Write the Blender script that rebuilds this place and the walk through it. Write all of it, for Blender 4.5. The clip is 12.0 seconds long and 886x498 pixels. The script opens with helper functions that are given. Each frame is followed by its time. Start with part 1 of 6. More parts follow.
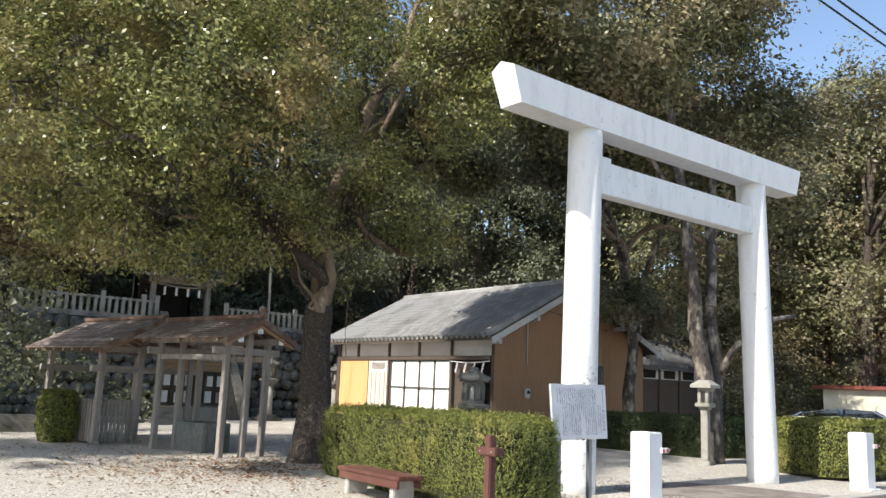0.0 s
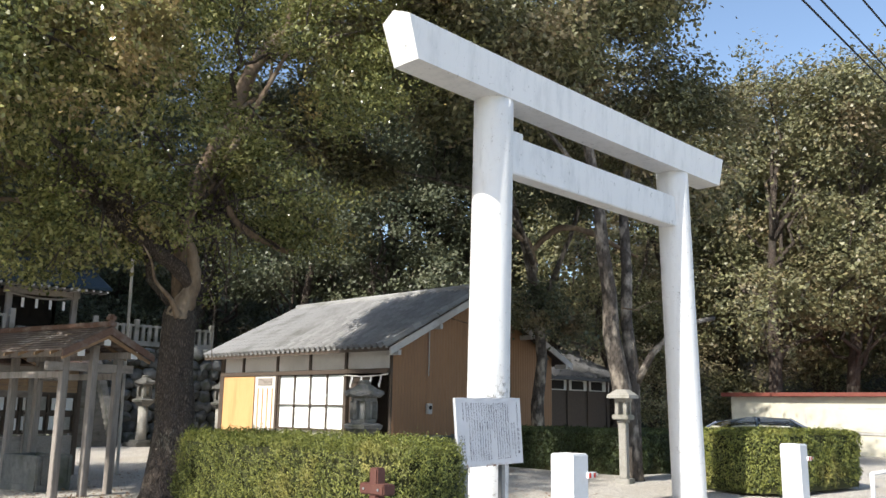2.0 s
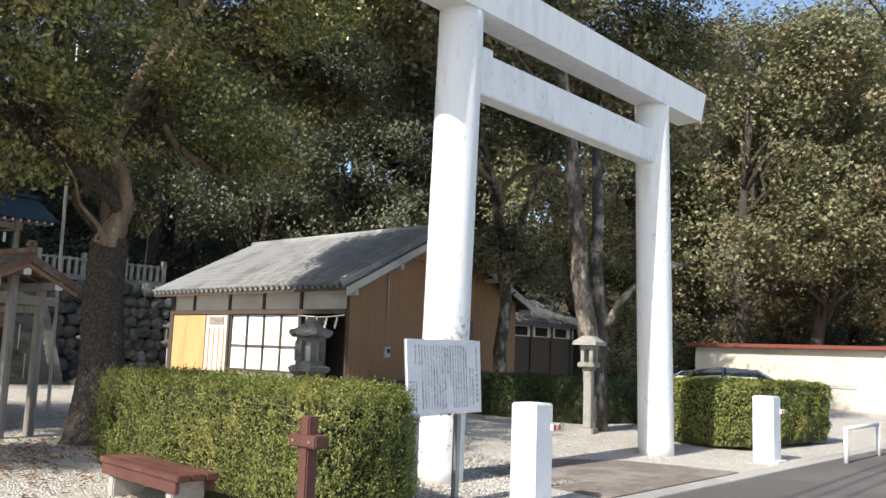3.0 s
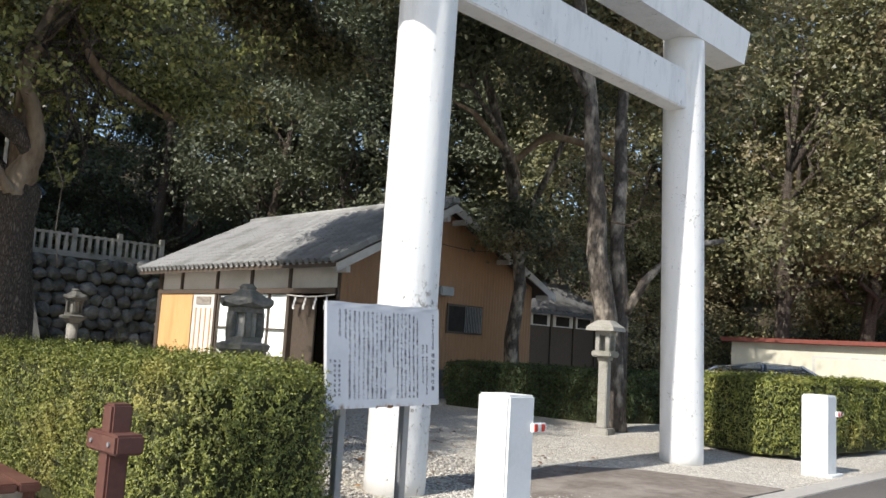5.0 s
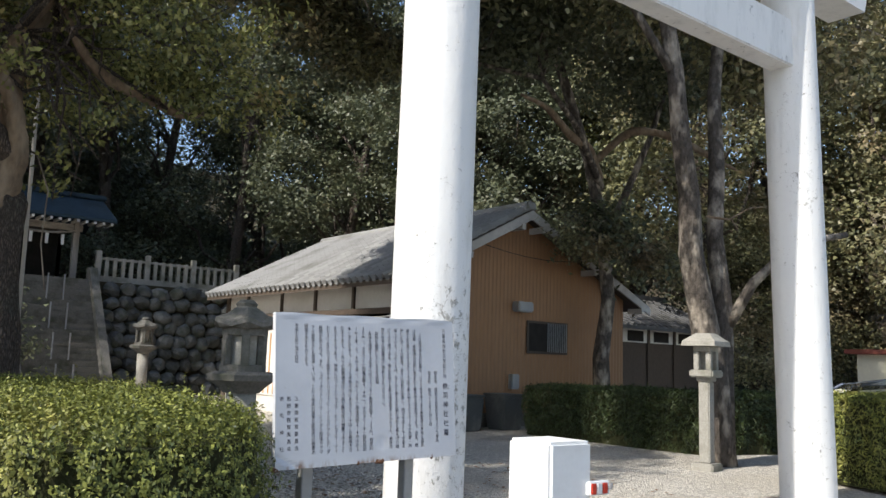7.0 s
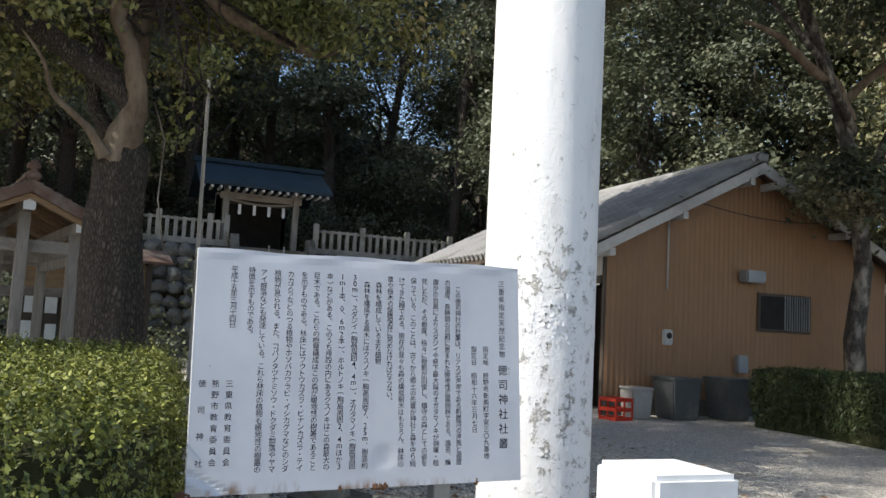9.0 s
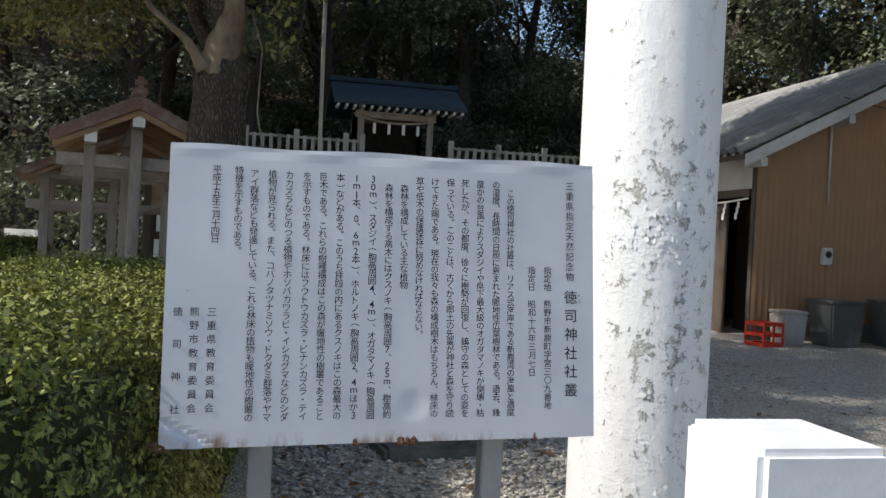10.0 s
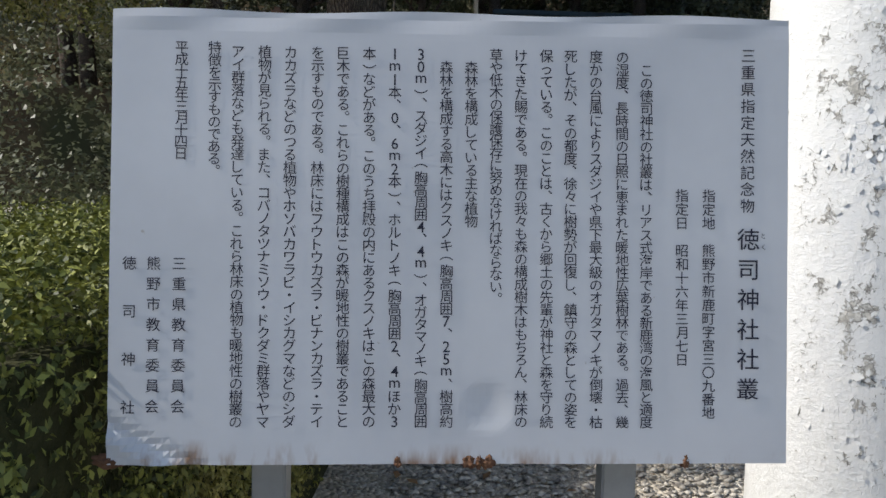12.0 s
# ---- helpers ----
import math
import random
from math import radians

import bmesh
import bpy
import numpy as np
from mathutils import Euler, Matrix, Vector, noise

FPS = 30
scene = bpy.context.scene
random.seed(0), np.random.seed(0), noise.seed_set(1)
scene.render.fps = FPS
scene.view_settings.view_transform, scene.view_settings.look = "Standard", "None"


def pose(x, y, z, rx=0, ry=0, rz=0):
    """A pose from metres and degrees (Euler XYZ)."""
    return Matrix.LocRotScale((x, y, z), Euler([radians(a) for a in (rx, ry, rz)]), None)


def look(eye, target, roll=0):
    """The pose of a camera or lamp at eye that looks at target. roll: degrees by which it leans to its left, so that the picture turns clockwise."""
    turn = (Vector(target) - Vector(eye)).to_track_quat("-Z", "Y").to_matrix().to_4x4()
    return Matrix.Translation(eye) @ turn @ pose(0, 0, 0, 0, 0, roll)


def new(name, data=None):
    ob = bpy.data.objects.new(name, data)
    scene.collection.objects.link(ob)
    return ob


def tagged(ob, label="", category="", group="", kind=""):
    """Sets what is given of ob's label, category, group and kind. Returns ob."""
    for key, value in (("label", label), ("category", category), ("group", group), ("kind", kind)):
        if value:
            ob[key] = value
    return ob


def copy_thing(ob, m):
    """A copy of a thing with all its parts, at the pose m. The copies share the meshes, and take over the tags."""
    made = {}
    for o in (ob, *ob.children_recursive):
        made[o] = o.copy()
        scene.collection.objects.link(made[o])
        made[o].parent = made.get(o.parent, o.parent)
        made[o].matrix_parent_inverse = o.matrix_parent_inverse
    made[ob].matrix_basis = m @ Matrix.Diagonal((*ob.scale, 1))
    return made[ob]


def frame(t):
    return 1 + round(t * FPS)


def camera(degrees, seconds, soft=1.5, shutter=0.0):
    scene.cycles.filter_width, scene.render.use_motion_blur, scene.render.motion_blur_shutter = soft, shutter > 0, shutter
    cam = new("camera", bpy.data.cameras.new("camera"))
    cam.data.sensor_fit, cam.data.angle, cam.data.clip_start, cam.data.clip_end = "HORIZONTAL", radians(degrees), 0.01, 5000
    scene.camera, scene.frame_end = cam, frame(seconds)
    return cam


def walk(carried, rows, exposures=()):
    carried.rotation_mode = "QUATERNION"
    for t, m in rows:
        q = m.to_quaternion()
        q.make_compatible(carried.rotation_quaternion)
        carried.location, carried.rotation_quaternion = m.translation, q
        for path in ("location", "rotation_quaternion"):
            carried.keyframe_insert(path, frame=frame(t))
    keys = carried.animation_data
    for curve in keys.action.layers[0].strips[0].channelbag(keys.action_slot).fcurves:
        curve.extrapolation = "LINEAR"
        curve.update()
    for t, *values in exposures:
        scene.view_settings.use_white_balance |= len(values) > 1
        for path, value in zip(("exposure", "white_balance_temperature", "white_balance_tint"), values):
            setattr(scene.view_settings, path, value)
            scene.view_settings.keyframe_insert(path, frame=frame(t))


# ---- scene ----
cam = camera(56.0, 12.0)
PATH = [
    (0, (0.561, 0.416, 1.647), (1.796, 1.954, 1.979), 2.3),
    (0.5, (0.973, 0.943, 1.674), (2.278, 2.426, 1.983), 2.3),
    (1, (1.39, 1.308, 1.712), (2.723, 2.77, 2.005), -0.1),
    (1.5, (1.773, 1.755, 1.677), (3.167, 3.136, 2.065), 1.9),
    (2, (2.275, 2.058, 1.679), (3.676, 3.436, 2.052), 0.9),
    (2.5, (2.74, 2.476, 1.653), (4.16, 3.839, 2.011), 3.0),
    (3, (3.245, 2.799, 1.654), (4.716, 4.131, 1.902), 2.1),
    (5, (5.613, 3.919, 1.5), (7.03, 5.312, 1.731), 3.3),
    (5.5, (5.965, 4.251, 1.579), (7.371, 5.644, 1.866), 4.7),
    (6, (6.45, 4.475, 1.567), (7.784, 5.934, 1.871), 3.1),
    (6.5, (6.955, 4.758, 1.558), (8.266, 6.239, 1.855), 3.7),
    (7, (7.434, 4.966, 1.553), (8.672, 6.513, 1.824), 1.9),
    (9, (9.201, 6.04, 1.56), (9.951, 7.884, 1.751), 3.0),
    (9.5, (9.492, 6.357, 1.559), (10.126, 8.25, 1.68), 3.9),
    (10, (9.736, 6.589, 1.564), (10.165, 8.542, 1.544), 2.9),
    (10.5, (9.879, 6.859, 1.551), (10.127, 8.84, 1.429), 2.9),
    (11, (9.977, 7.107, 1.539), (10.175, 9.091, 1.382), 3.3),
    (11.5, (10.085, 7.276, 1.54), (10.196, 9.265, 1.358), 2.6),
    (12, (10.071, 7.411, 1.513), (10.092, 9.403, 1.338), 1.8),
]
walk(cam, [(t, look(eye, target, roll)) for t, eye, target, roll in PATH],
     exposures=[(0, 0.45), (3, 0.4), (6, 0.15), (9, 0.24), (10, 0.0), (11, -0.25), (11.5, -0.26), (12, -0.12)])

# ---- world, sun, exposure ----
SUN_EL, SUN_AZ = radians(42), radians(3.5)   # sun stands over -x, a little towards -y
world = bpy.data.worlds.new("sky_world")
scene.world = world
world.use_nodes = True
wn = world.node_tree.nodes
wl = world.node_tree.links
sky = wn.new("ShaderNodeTexSky")
sky.sky_type = 'NISHITA'
sky.sun_disc = False
sky.sun_elevation = SUN_EL
sky.sun_rotation = radians(270) - SUN_AZ
wn["Background"].inputs["Strength"].default_value = 0.17
wl.new(sky.outputs[0], wn["Background"].inputs["Color"])
sun_data = bpy.data.lights.new("sun", 'SUN')
sun_data.energy, sun_data.angle, sun_data.color = 5.0, radians(0.53), (1.0, 0.95, 0.87)
sun_at = Vector((-math.cos(SUN_EL) * math.cos(SUN_AZ), -math.cos(SUN_EL) * math.sin(SUN_AZ), math.sin(SUN_EL)))
sun_ob = new("sun", sun_data)
sun_ob.matrix_world = look(sun_at * 60, (0, 0, 0))


# ---- materials ----
def links_of(name):
    m = bpy.data.materials.new(name)
    m.use_nodes = True
    nt = m.node_tree
    return m, nt, nt.nodes["Principled BSDF"]


def node(nt, kind, **values):
    n = nt.nodes.new(kind)
    for k, v in values.items():
        n.inputs[k].default_value = v
    return n


def mix_colour(nt, fac, a, b):
    n = nt.nodes.new("ShaderNodeMix")
    n.data_type = 'RGBA'
    for sock, v in ((n.inputs[0], fac), (n.inputs[6], a), (n.inputs[7], b)):
        if isinstance(v, bpy.types.NodeSocket):
            nt.links.new(v, sock)
        elif isinstance(v, tuple):
            sock.default_value = (*v, 1)
        else:
            sock.default_value = v
    return n.outputs[2]


def ramp(nt, src, lo, hi):
    n = nt.nodes.new("ShaderNodeMapRange")
    n.inputs["From Min"].default_value, n.inputs["From Max"].default_value = lo, hi
    nt.links.new(src, n.inputs["Value"])
    return n.outputs["Result"]


def coords(nt, stretch=(1, 1, 1)):
    c = nt.nodes.new("ShaderNodeTexCoord")
    mp = node(nt, "ShaderNodeMapping", Scale=stretch)
    nt.links.new(c.outputs["Object"], mp.inputs["Vector"])
    return mp.outputs["Vector"]


def noise_of(nt, vec, scale, detail=4.0, rough=0.6):
    n = node(nt, "ShaderNodeTexNoise", Scale=scale, Detail=detail, Roughness=rough)
    nt.links.new(vec, n.inputs["Vector"])
    return n.outputs[0]


def bump(nt, bsdf, height, strength, dist):
    b = node(nt, "ShaderNodeBump", Strength=strength, Distance=dist)
    nt.links.new(height, b.inputs["Height"])
    nt.links.new(b.outputs[0], bsdf.inputs["Normal"])


def surface(name, c1, c2, c3=None, big=0.6, fine=14.0, rough=0.8, metal=0.0, relief=0.4, depth=0.01, stretch=(1, 1, 1), vary=0.0, spec=0.3):
    """Two colours mixed by fine grain, a third in broad stains, with fine relief."""
    m, nt, p = links_of(name)
    v = coords(nt, stretch)
    g = noise_of(nt, v, fine, 6)
    col = mix_colour(nt, ramp(nt, g, 0.3, 0.7), c1, c2)
    if c3:
        s = noise_of(nt, v, big, 3)
        col = mix_colour(nt, ramp(nt, s, 0.48, 0.7), col, c3)
    if vary:
        info = nt.nodes.new("ShaderNodeObjectInfo")
        hsv = nt.nodes.new("ShaderNodeHueSaturation")
        nt.links.new(col, hsv.inputs["Color"])
        r = nt.nodes.new("ShaderNodeMapRange")
        r.inputs["To Min"].default_value, r.inputs["To Max"].default_value = 1 - vary, 1 + vary
        nt.links.new(info.outputs["Random"], r.inputs["Value"])
        nt.links.new(r.outputs[0], hsv.inputs["Value"])
        col = hsv.outputs[0]
    nt.links.new(col, p.inputs["Base Color"])
    p.inputs["Roughness"].default_value = rough
    p.inputs["Metallic"].default_value = metal
    p.inputs["Specular IOR Level"].default_value = spec
    if relief:
        bump(nt, p, g, relief, depth)
    return m


def leaf_material(name, dark, light, dry, dry_share, gloss=0.42, thin=0.24):
    """Waxy leaves: each leaf has its own tone, whole sprigs lean to the dry colour, light shines through a little."""
    m, nt, p = links_of(name)
    geo = nt.nodes.new("ShaderNodeNewGeometry")
    col = mix_colour(nt, geo.outputs["Random Per Island"], dark, light)
    v = coords(nt)
    n = noise_of(nt, v, 0.55, 5, 0.7)
    col = mix_colour(nt, ramp(nt, n, 0.66 - dry_share, 0.86 - dry_share), col, dry)
    nt.links.new(col, p.inputs["Base Color"])
    p.inputs["Roughness"].default_value = gloss
    p.inputs["Specular IOR Level"].default_value = 0.5
    tr = nt.nodes.new("ShaderNodeBsdfTranslucent")
    nt.links.new(col, tr.inputs["Color"])
    mx = nt.nodes.new("ShaderNodeMixShader")
    mx.inputs[0].default_value = thin
    nt.links.new(p.outputs[0], mx.inputs[1])
    nt.links.new(tr.outputs[0], mx.inputs[2])
    nt.links.new(mx.outputs[0], nt.nodes["Material Output"].inputs["Surface"])
    return m


def peeling_paint(name, low, high, amount):
    """White paint over grey concrete, flaked off in patches, most between the heights low and high; drips of dirt above."""
    m, nt, p = links_of(name)
    v = coords(nt)
    n1 = noise_of(nt, v, 13.0, 9, 0.74)
    n2 = noise_of(nt, v, 1.7, 3)
    sep = nt.nodes.new("ShaderNodeSeparateXYZ")
    nt.links.new(v, sep.inputs[0])
    up = ramp(nt, sep.outputs[2], low - 0.5, low)
    dn = ramp(nt, sep.outputs[2], high + 1.2, high)
    band = nt.nodes.new("ShaderNodeMath")
    band.operation = 'MULTIPLY'
    nt.links.new(up, band.inputs[0])
    nt.links.new(dn, band.inputs[1])
    side = nt.nodes.new("ShaderNodeMath")
    side.operation = 'MULTIPLY'
    nt.links.new(band.outputs[0], side.inputs[0])
    nt.links.new(ramp(nt, sep.outputs[1], 10.12, 9.86), side.inputs[1])
    band = side
    shift = nt.nodes.new("ShaderNodeMath")
    shift.operation = 'MULTIPLY_ADD'
    shift.inputs[1].default_value = amount
    nt.links.new(band.outputs[0], shift.inputs[0])
    nt.links.new(n1, shift.inputs[2])
    add2 = nt.nodes.new("ShaderNodeMath")
    add2.operation = 'MULTIPLY_ADD'
    add2.inputs[1].default_value = 0.22
    nt.links.new(n2, add2.inputs[0])
    nt.links.new(shift.outputs[0], add2.inputs[2])
    flake = ramp(nt, add2.outputs[0], 0.785, 0.800)
    g = noise_of(nt, v, 60, 4)
    under = mix_colour(nt, ramp(nt, g, 0.35, 0.65), (0.40, 0.385, 0.35), (0.72, 0.70, 0.66))
    dirt = noise_of(nt, coords(nt, (3, 3, 0.5)), 2.5, 6, 0.7)
    paint = mix_colour(nt, ramp(nt, dirt, 0.55, 0.85), (0.82, 0.82, 0.81), (0.62, 0.62, 0.60))
    col = mix_colour(nt, flake, paint, under)
    wob = nt.nodes.new("ShaderNodeMixRGB")
    wob.blend_type = 'ADD'
    wob.inputs[0].default_value = 0.05
    warp = node(nt, "ShaderNodeTexNoise", Scale=18.0, Detail=4.0)
    nt.links.new(v, warp.inputs["Vector"])
    nt.links.new(v, wob.inputs[1])
    nt.links.new(warp.outputs[1], wob.inputs[2])
    cell = node(nt, "ShaderNodeTexVoronoi", Scale=34.0)
    cell.feature = 'DISTANCE_TO_EDGE'
    nt.links.new(wob.outputs[0], cell.inputs["Vector"])
    crack = nt.nodes.new("ShaderNodeMath")
    crack.operation = 'MULTIPLY'
    nt.links.new(ramp(nt, cell.outputs["Distance"], 0.075, 0.02), crack.inputs[0])
    nt.links.new(ramp(nt, add2.outputs[0], 0.715, 0.76), crack.inputs[1])
    col = mix_colour(nt, crack.outputs[0], col, (0.36, 0.345, 0.32))
    nt.links.new(col, p.inputs["Base Color"])
    p.inputs["Roughness"].default_value = 0.55
    h = nt.nodes.new("ShaderNodeMath")
    h.operation = 'MULTIPLY_ADD'
    h.inputs[1].default_value = -1.0
    nt.links.new(flake, h.inputs[0])
    nt.links.new(ramp(nt, n1, 0.0, 2.0), h.inputs[2])
    bump(nt, p, h.outputs[0], 1.0, 0.02)
    return m


def weathered_paint():
    """White paint gone grey in fine specks, small chips and upright drips."""
    m, nt, p = links_of("white_weathered_paint")
    v = coords(nt)
    drip = noise_of(nt, coords(nt, (2.2, 2.2, 0.5)), 2.4, 6, 0.7)
    col = mix_colour(nt, ramp(nt, drip, 0.48, 0.8), (0.84, 0.84, 0.83), (0.64, 0.65, 0.645))
    speck = noise_of(nt, v, 7.5, 9, 0.78)
    chip = ramp(nt, speck, 0.61, 0.645)
    col = mix_colour(nt, chip, col, (0.40, 0.405, 0.40))
    nt.links.new(col, p.inputs["Base Color"])
    p.inputs["Roughness"].default_value = 0.62
    bump(nt, p, speck, 0.35, 0.008)
    return m


def glass_material(name, tint=(0.9, 0.95, 0.95)):
    m, nt, p = links_of(name)
    p.inputs["Base Color"].default_value = (*tint, 1)
    p.inputs["Roughness"].default_value = 0.03
    p.inputs["Transmission Weight"].default_value = 1.0
    return m


def gravel_material():
    m, nt, p = links_of("gravel")
    v = coords(nt)
    vo = node(nt, "ShaderNodeTexVoronoi", Scale=42.0)
    nt.links.new(v, vo.inputs["Vector"])
    sep = nt.nodes.new("ShaderNodeSeparateColor")
    nt.links.new(vo.outputs["Color"], sep.inputs[0])
    col = mix_colour(nt, sep.outputs[0], (0.32, 0.29, 0.25), (0.78, 0.73, 0.64))
    big = noise_of(nt, v, 0.5, 5, 0.65)
    col = mix_colour(nt, ramp(nt, big, 0.5, 0.75), col, (0.50, 0.44, 0.35))
    nt.links.new(col, p.inputs["Base Color"])
    p.inputs["Roughness"].default_value = 0.95
    inv = nt.nodes.new("ShaderNodeMath")
    inv.operation = 'SUBTRACT'
    inv.inputs[0].default_value = 1.0
    nt.links.new(vo.outputs["Distance"], inv.inputs[1])
    bump(nt, p, inv.outputs[0], 0.9, 0.03)
    return m


M_GRAVEL = gravel_material()
M_ASPHALT = surface("asphalt", (0.095, 0.088, 0.082), (0.13, 0.12, 0.11), (0.155, 0.145, 0.13), 0.4, 60, 0.9, relief=0.6, depth=0.01)
M_PAVING = surface("worn_brown_paving", (0.15, 0.125, 0.105), (0.24, 0.205, 0.175), (0.33, 0.29, 0.25), 1.3, 9, 0.95, relief=0.9, depth=0.03)
M_CONCRETE = surface("old_concrete", (0.46, 0.43, 0.39), (0.36, 0.34, 0.31), (0.28, 0.26, 0.24), 0.7, 25, 0.9, relief=0.4)
M_SOIL = surface("forest_soil", (0.055, 0.045, 0.032), (0.085, 0.068, 0.046), (0.045, 0.05, 0.03), 0.3, 6, 1.0, relief=0.8, depth=0.05, spec=0.0)
M_STONE = surface("field_stone", (0.10, 0.10, 0.095), (0.17, 0.172, 0.16), (0.055, 0.065, 0.045), 1.2, 9, 0.9, relief=0.7, depth=0.02, vary=0.35)
M_GRANITE = surface("granite", (0.40, 0.38, 0.34), (0.27, 0.26, 0.23), (0.16, 0.16, 0.12), 1.6, 40, 0.85, relief=0.5, depth=0.008)
# mossy weathered granite, darkened further to paint in shade on steps and lanterns
M_GRANITE_DARK = surface("mossy_granite_shade_dark", (0.19, 0.18, 0.165), (0.11, 0.108, 0.095), (0.075, 0.08, 0.058), 2.2, 30, 0.9, relief=0.6, depth=0.012)
M_PAINT = peeling_paint("white_peeling_paint", 0.2, 1.8, 0.10)
M_PAINT_FAR = peeling_paint("white_chipped_paint", 0.6, 4.5, 0.035)
M_PAINT_HIGH = weathered_paint()
M_WHITE = surface("white_painted_concrete", (0.83, 0.83, 0.82), (0.79, 0.79, 0.78), (0.70, 0.70, 0.68), 3.0, 30, 0.6, relief=0.35, depth=0.004)
M_WOOD = surface("weathered_wood", (0.36, 0.325, 0.29), (0.25, 0.22, 0.195), (0.17, 0.15, 0.13), 1.0, 10, 0.8, relief=0.4, depth=0.005, stretch=(6, 6, 0.6))
M_WOODX = surface("weathered_wood_beam", (0.40, 0.36, 0.32), (0.28, 0.25, 0.22), (0.20, 0.17, 0.15), 1.0, 10, 0.8, relief=0.4, depth=0.005, stretch=(2, 2, 6))
M_DARKWOOD = surface("dark_stained_wood", (0.075, 0.058, 0.046), (0.115, 0.088, 0.068), None, 1.0, 12, 0.7, relief=0.3, depth=0.004, stretch=(4, 4, 1))
M_REDBROWN = surface("red_brown_plastic_wood", (0.13, 0.055, 0.042), (0.10, 0.042, 0.034), (0.16, 0.08, 0.06), 2.0, 30, 0.55, relief=0.15, depth=0.003)
M_ORANGE = surface("ochre_corrugated_sheet", (0.345, 0.19, 0.098), (0.30, 0.163, 0.084), (0.26, 0.145, 0.08), 0.6, 8, 0.55, relief=0.05, stretch=(1, 1, 0.3))
M_PLASTER = surface("white_plaster", (0.74, 0.71, 0.66), (0.68, 0.65, 0.60), (0.58, 0.55, 0.50), 0.8, 14, 0.9, relief=0.15)
M_YELLOW = surface("yellow_plywood", (0.72, 0.43, 0.20), (0.68, 0.39, 0.17), (0.60, 0.33, 0.14), 1.2, 8, 0.7, relief=0.1, stretch=(3, 3, 0.4))
M_TILE = surface("grey_roof_tile", (0.29, 0.288, 0.28), (0.36, 0.355, 0.345), (0.20, 0.20, 0.18), 0.9, 40, 0.6, relief=0.15, depth=0.004, vary=0.16)
# roof tile darkened in its base colour to paint the tree shade over the annex
M_TILE_SHADED = surface("shaded_roof_tile", (0.075, 0.075, 0.078), (0.11, 0.11, 0.11), (0.055, 0.055, 0.05), 0.8, 9, 0.6, relief=0.25, depth=0.006)
M_TRIM = surface("pale_bargeboard", (0.60, 0.58, 0.55), (0.50, 0.48, 0.45), (0.40, 0.38, 0.36), 1.0, 14, 0.7, relief=0.1)
M_CURTAIN = surface("white_curtain", (0.80, 0.80, 0.80), (0.72, 0.72, 0.72), None, 1, 5, 0.9, relief=0.3, depth=0.02, stretch=(14, 14, 0.4))
# near-black that paints unlit rooms; also colours the meter dial and basin water
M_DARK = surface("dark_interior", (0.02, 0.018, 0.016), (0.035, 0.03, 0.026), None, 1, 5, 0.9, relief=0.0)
M_METAL = surface("grey_painted_steel", (0.30, 0.31, 0.32), (0.26, 0.27, 0.28), (0.36, 0.36, 0.36), 1.5, 40, 0.45, 0.3, relief=0.05)
M_RUST = surface("rust", (0.19, 0.095, 0.05), (0.10, 0.052, 0.034), None, 4, 60, 0.9, relief=0.6, depth=0.004)
M_INK = surface("blue_black_ink", (0.018, 0.02, 0.04), (0.03, 0.032, 0.055), None, 1, 80, 0.6, relief=0.0)
def bark_material():
    """Deep upright furrows between rough plates."""
    m, nt, p = links_of("furrowed_bark")
    v = coords(nt, (1, 1, 0.33))
    wob = nt.nodes.new("ShaderNodeMixRGB")
    wob.blend_type = 'ADD'
    wob.inputs[0].default_value = 0.12
    ns = node(nt, "ShaderNodeTexNoise", Scale=7.0, Detail=4.0)
    nt.links.new(v, ns.inputs["Vector"])
    nt.links.new(v, wob.inputs[1])
    nt.links.new(ns.outputs[1], wob.inputs[2])
    vo = node(nt, "ShaderNodeTexVoronoi", Scale=36.0)
    vo.feature = 'DISTANCE_TO_EDGE'
    nt.links.new(wob.outputs[0], vo.inputs["Vector"])
    plate = ramp(nt, vo.outputs["Distance"], 0.0, 0.45)
    g = noise_of(nt, coords(nt), 26, 6, 0.7)
    broad = noise_of(nt, coords(nt), 1.4, 4)
    top_col = mix_colour(nt, g, (0.12, 0.09, 0.07), (0.30, 0.24, 0.19))
    top_col = mix_colour(nt, ramp(nt, broad, 0.5, 0.72), top_col, (0.17, 0.17, 0.13))
    nt.links.new(mix_colour(nt, plate, (0.045, 0.033, 0.026), top_col), p.inputs["Base Color"])
    p.inputs["Roughness"].default_value = 0.95
    mixh = nt.nodes.new("ShaderNodeMath")
    mixh.operation = 'MULTIPLY_ADD'
    mixh.inputs[1].default_value = 0.35
    nt.links.new(g, mixh.inputs[0])
    nt.links.new(plate, mixh.inputs[2])
    bump(nt, p, mixh.outputs[0], 1.0, 0.035)
    return m


M_BARK = bark_material()
M_BARK_PALE = surface("pale_flaking_bark", (0.20, 0.155, 0.12), (0.06, 0.045, 0.035), (0.42, 0.36, 0.29), 1.4, 6, 0.95, relief=1.0, depth=0.06, stretch=(2.6, 2.6, 0.8))
M_BARK_MOTTLED = surface("mottled_bark", (0.135, 0.115, 0.098), (0.045, 0.038, 0.032), (0.46, 0.40, 0.33), 2.6, 11, 0.95, relief=1.0, depth=0.05, stretch=(1.6, 1.6, 0.8))
M_BARK_LIMB = surface("smooth_tan_limb", (0.23, 0.165, 0.11), (0.11, 0.08, 0.056), (0.32, 0.255, 0.185), 1.5, 11, 0.9, relief=0.7, depth=0.02, stretch=(2, 2, 0.8))
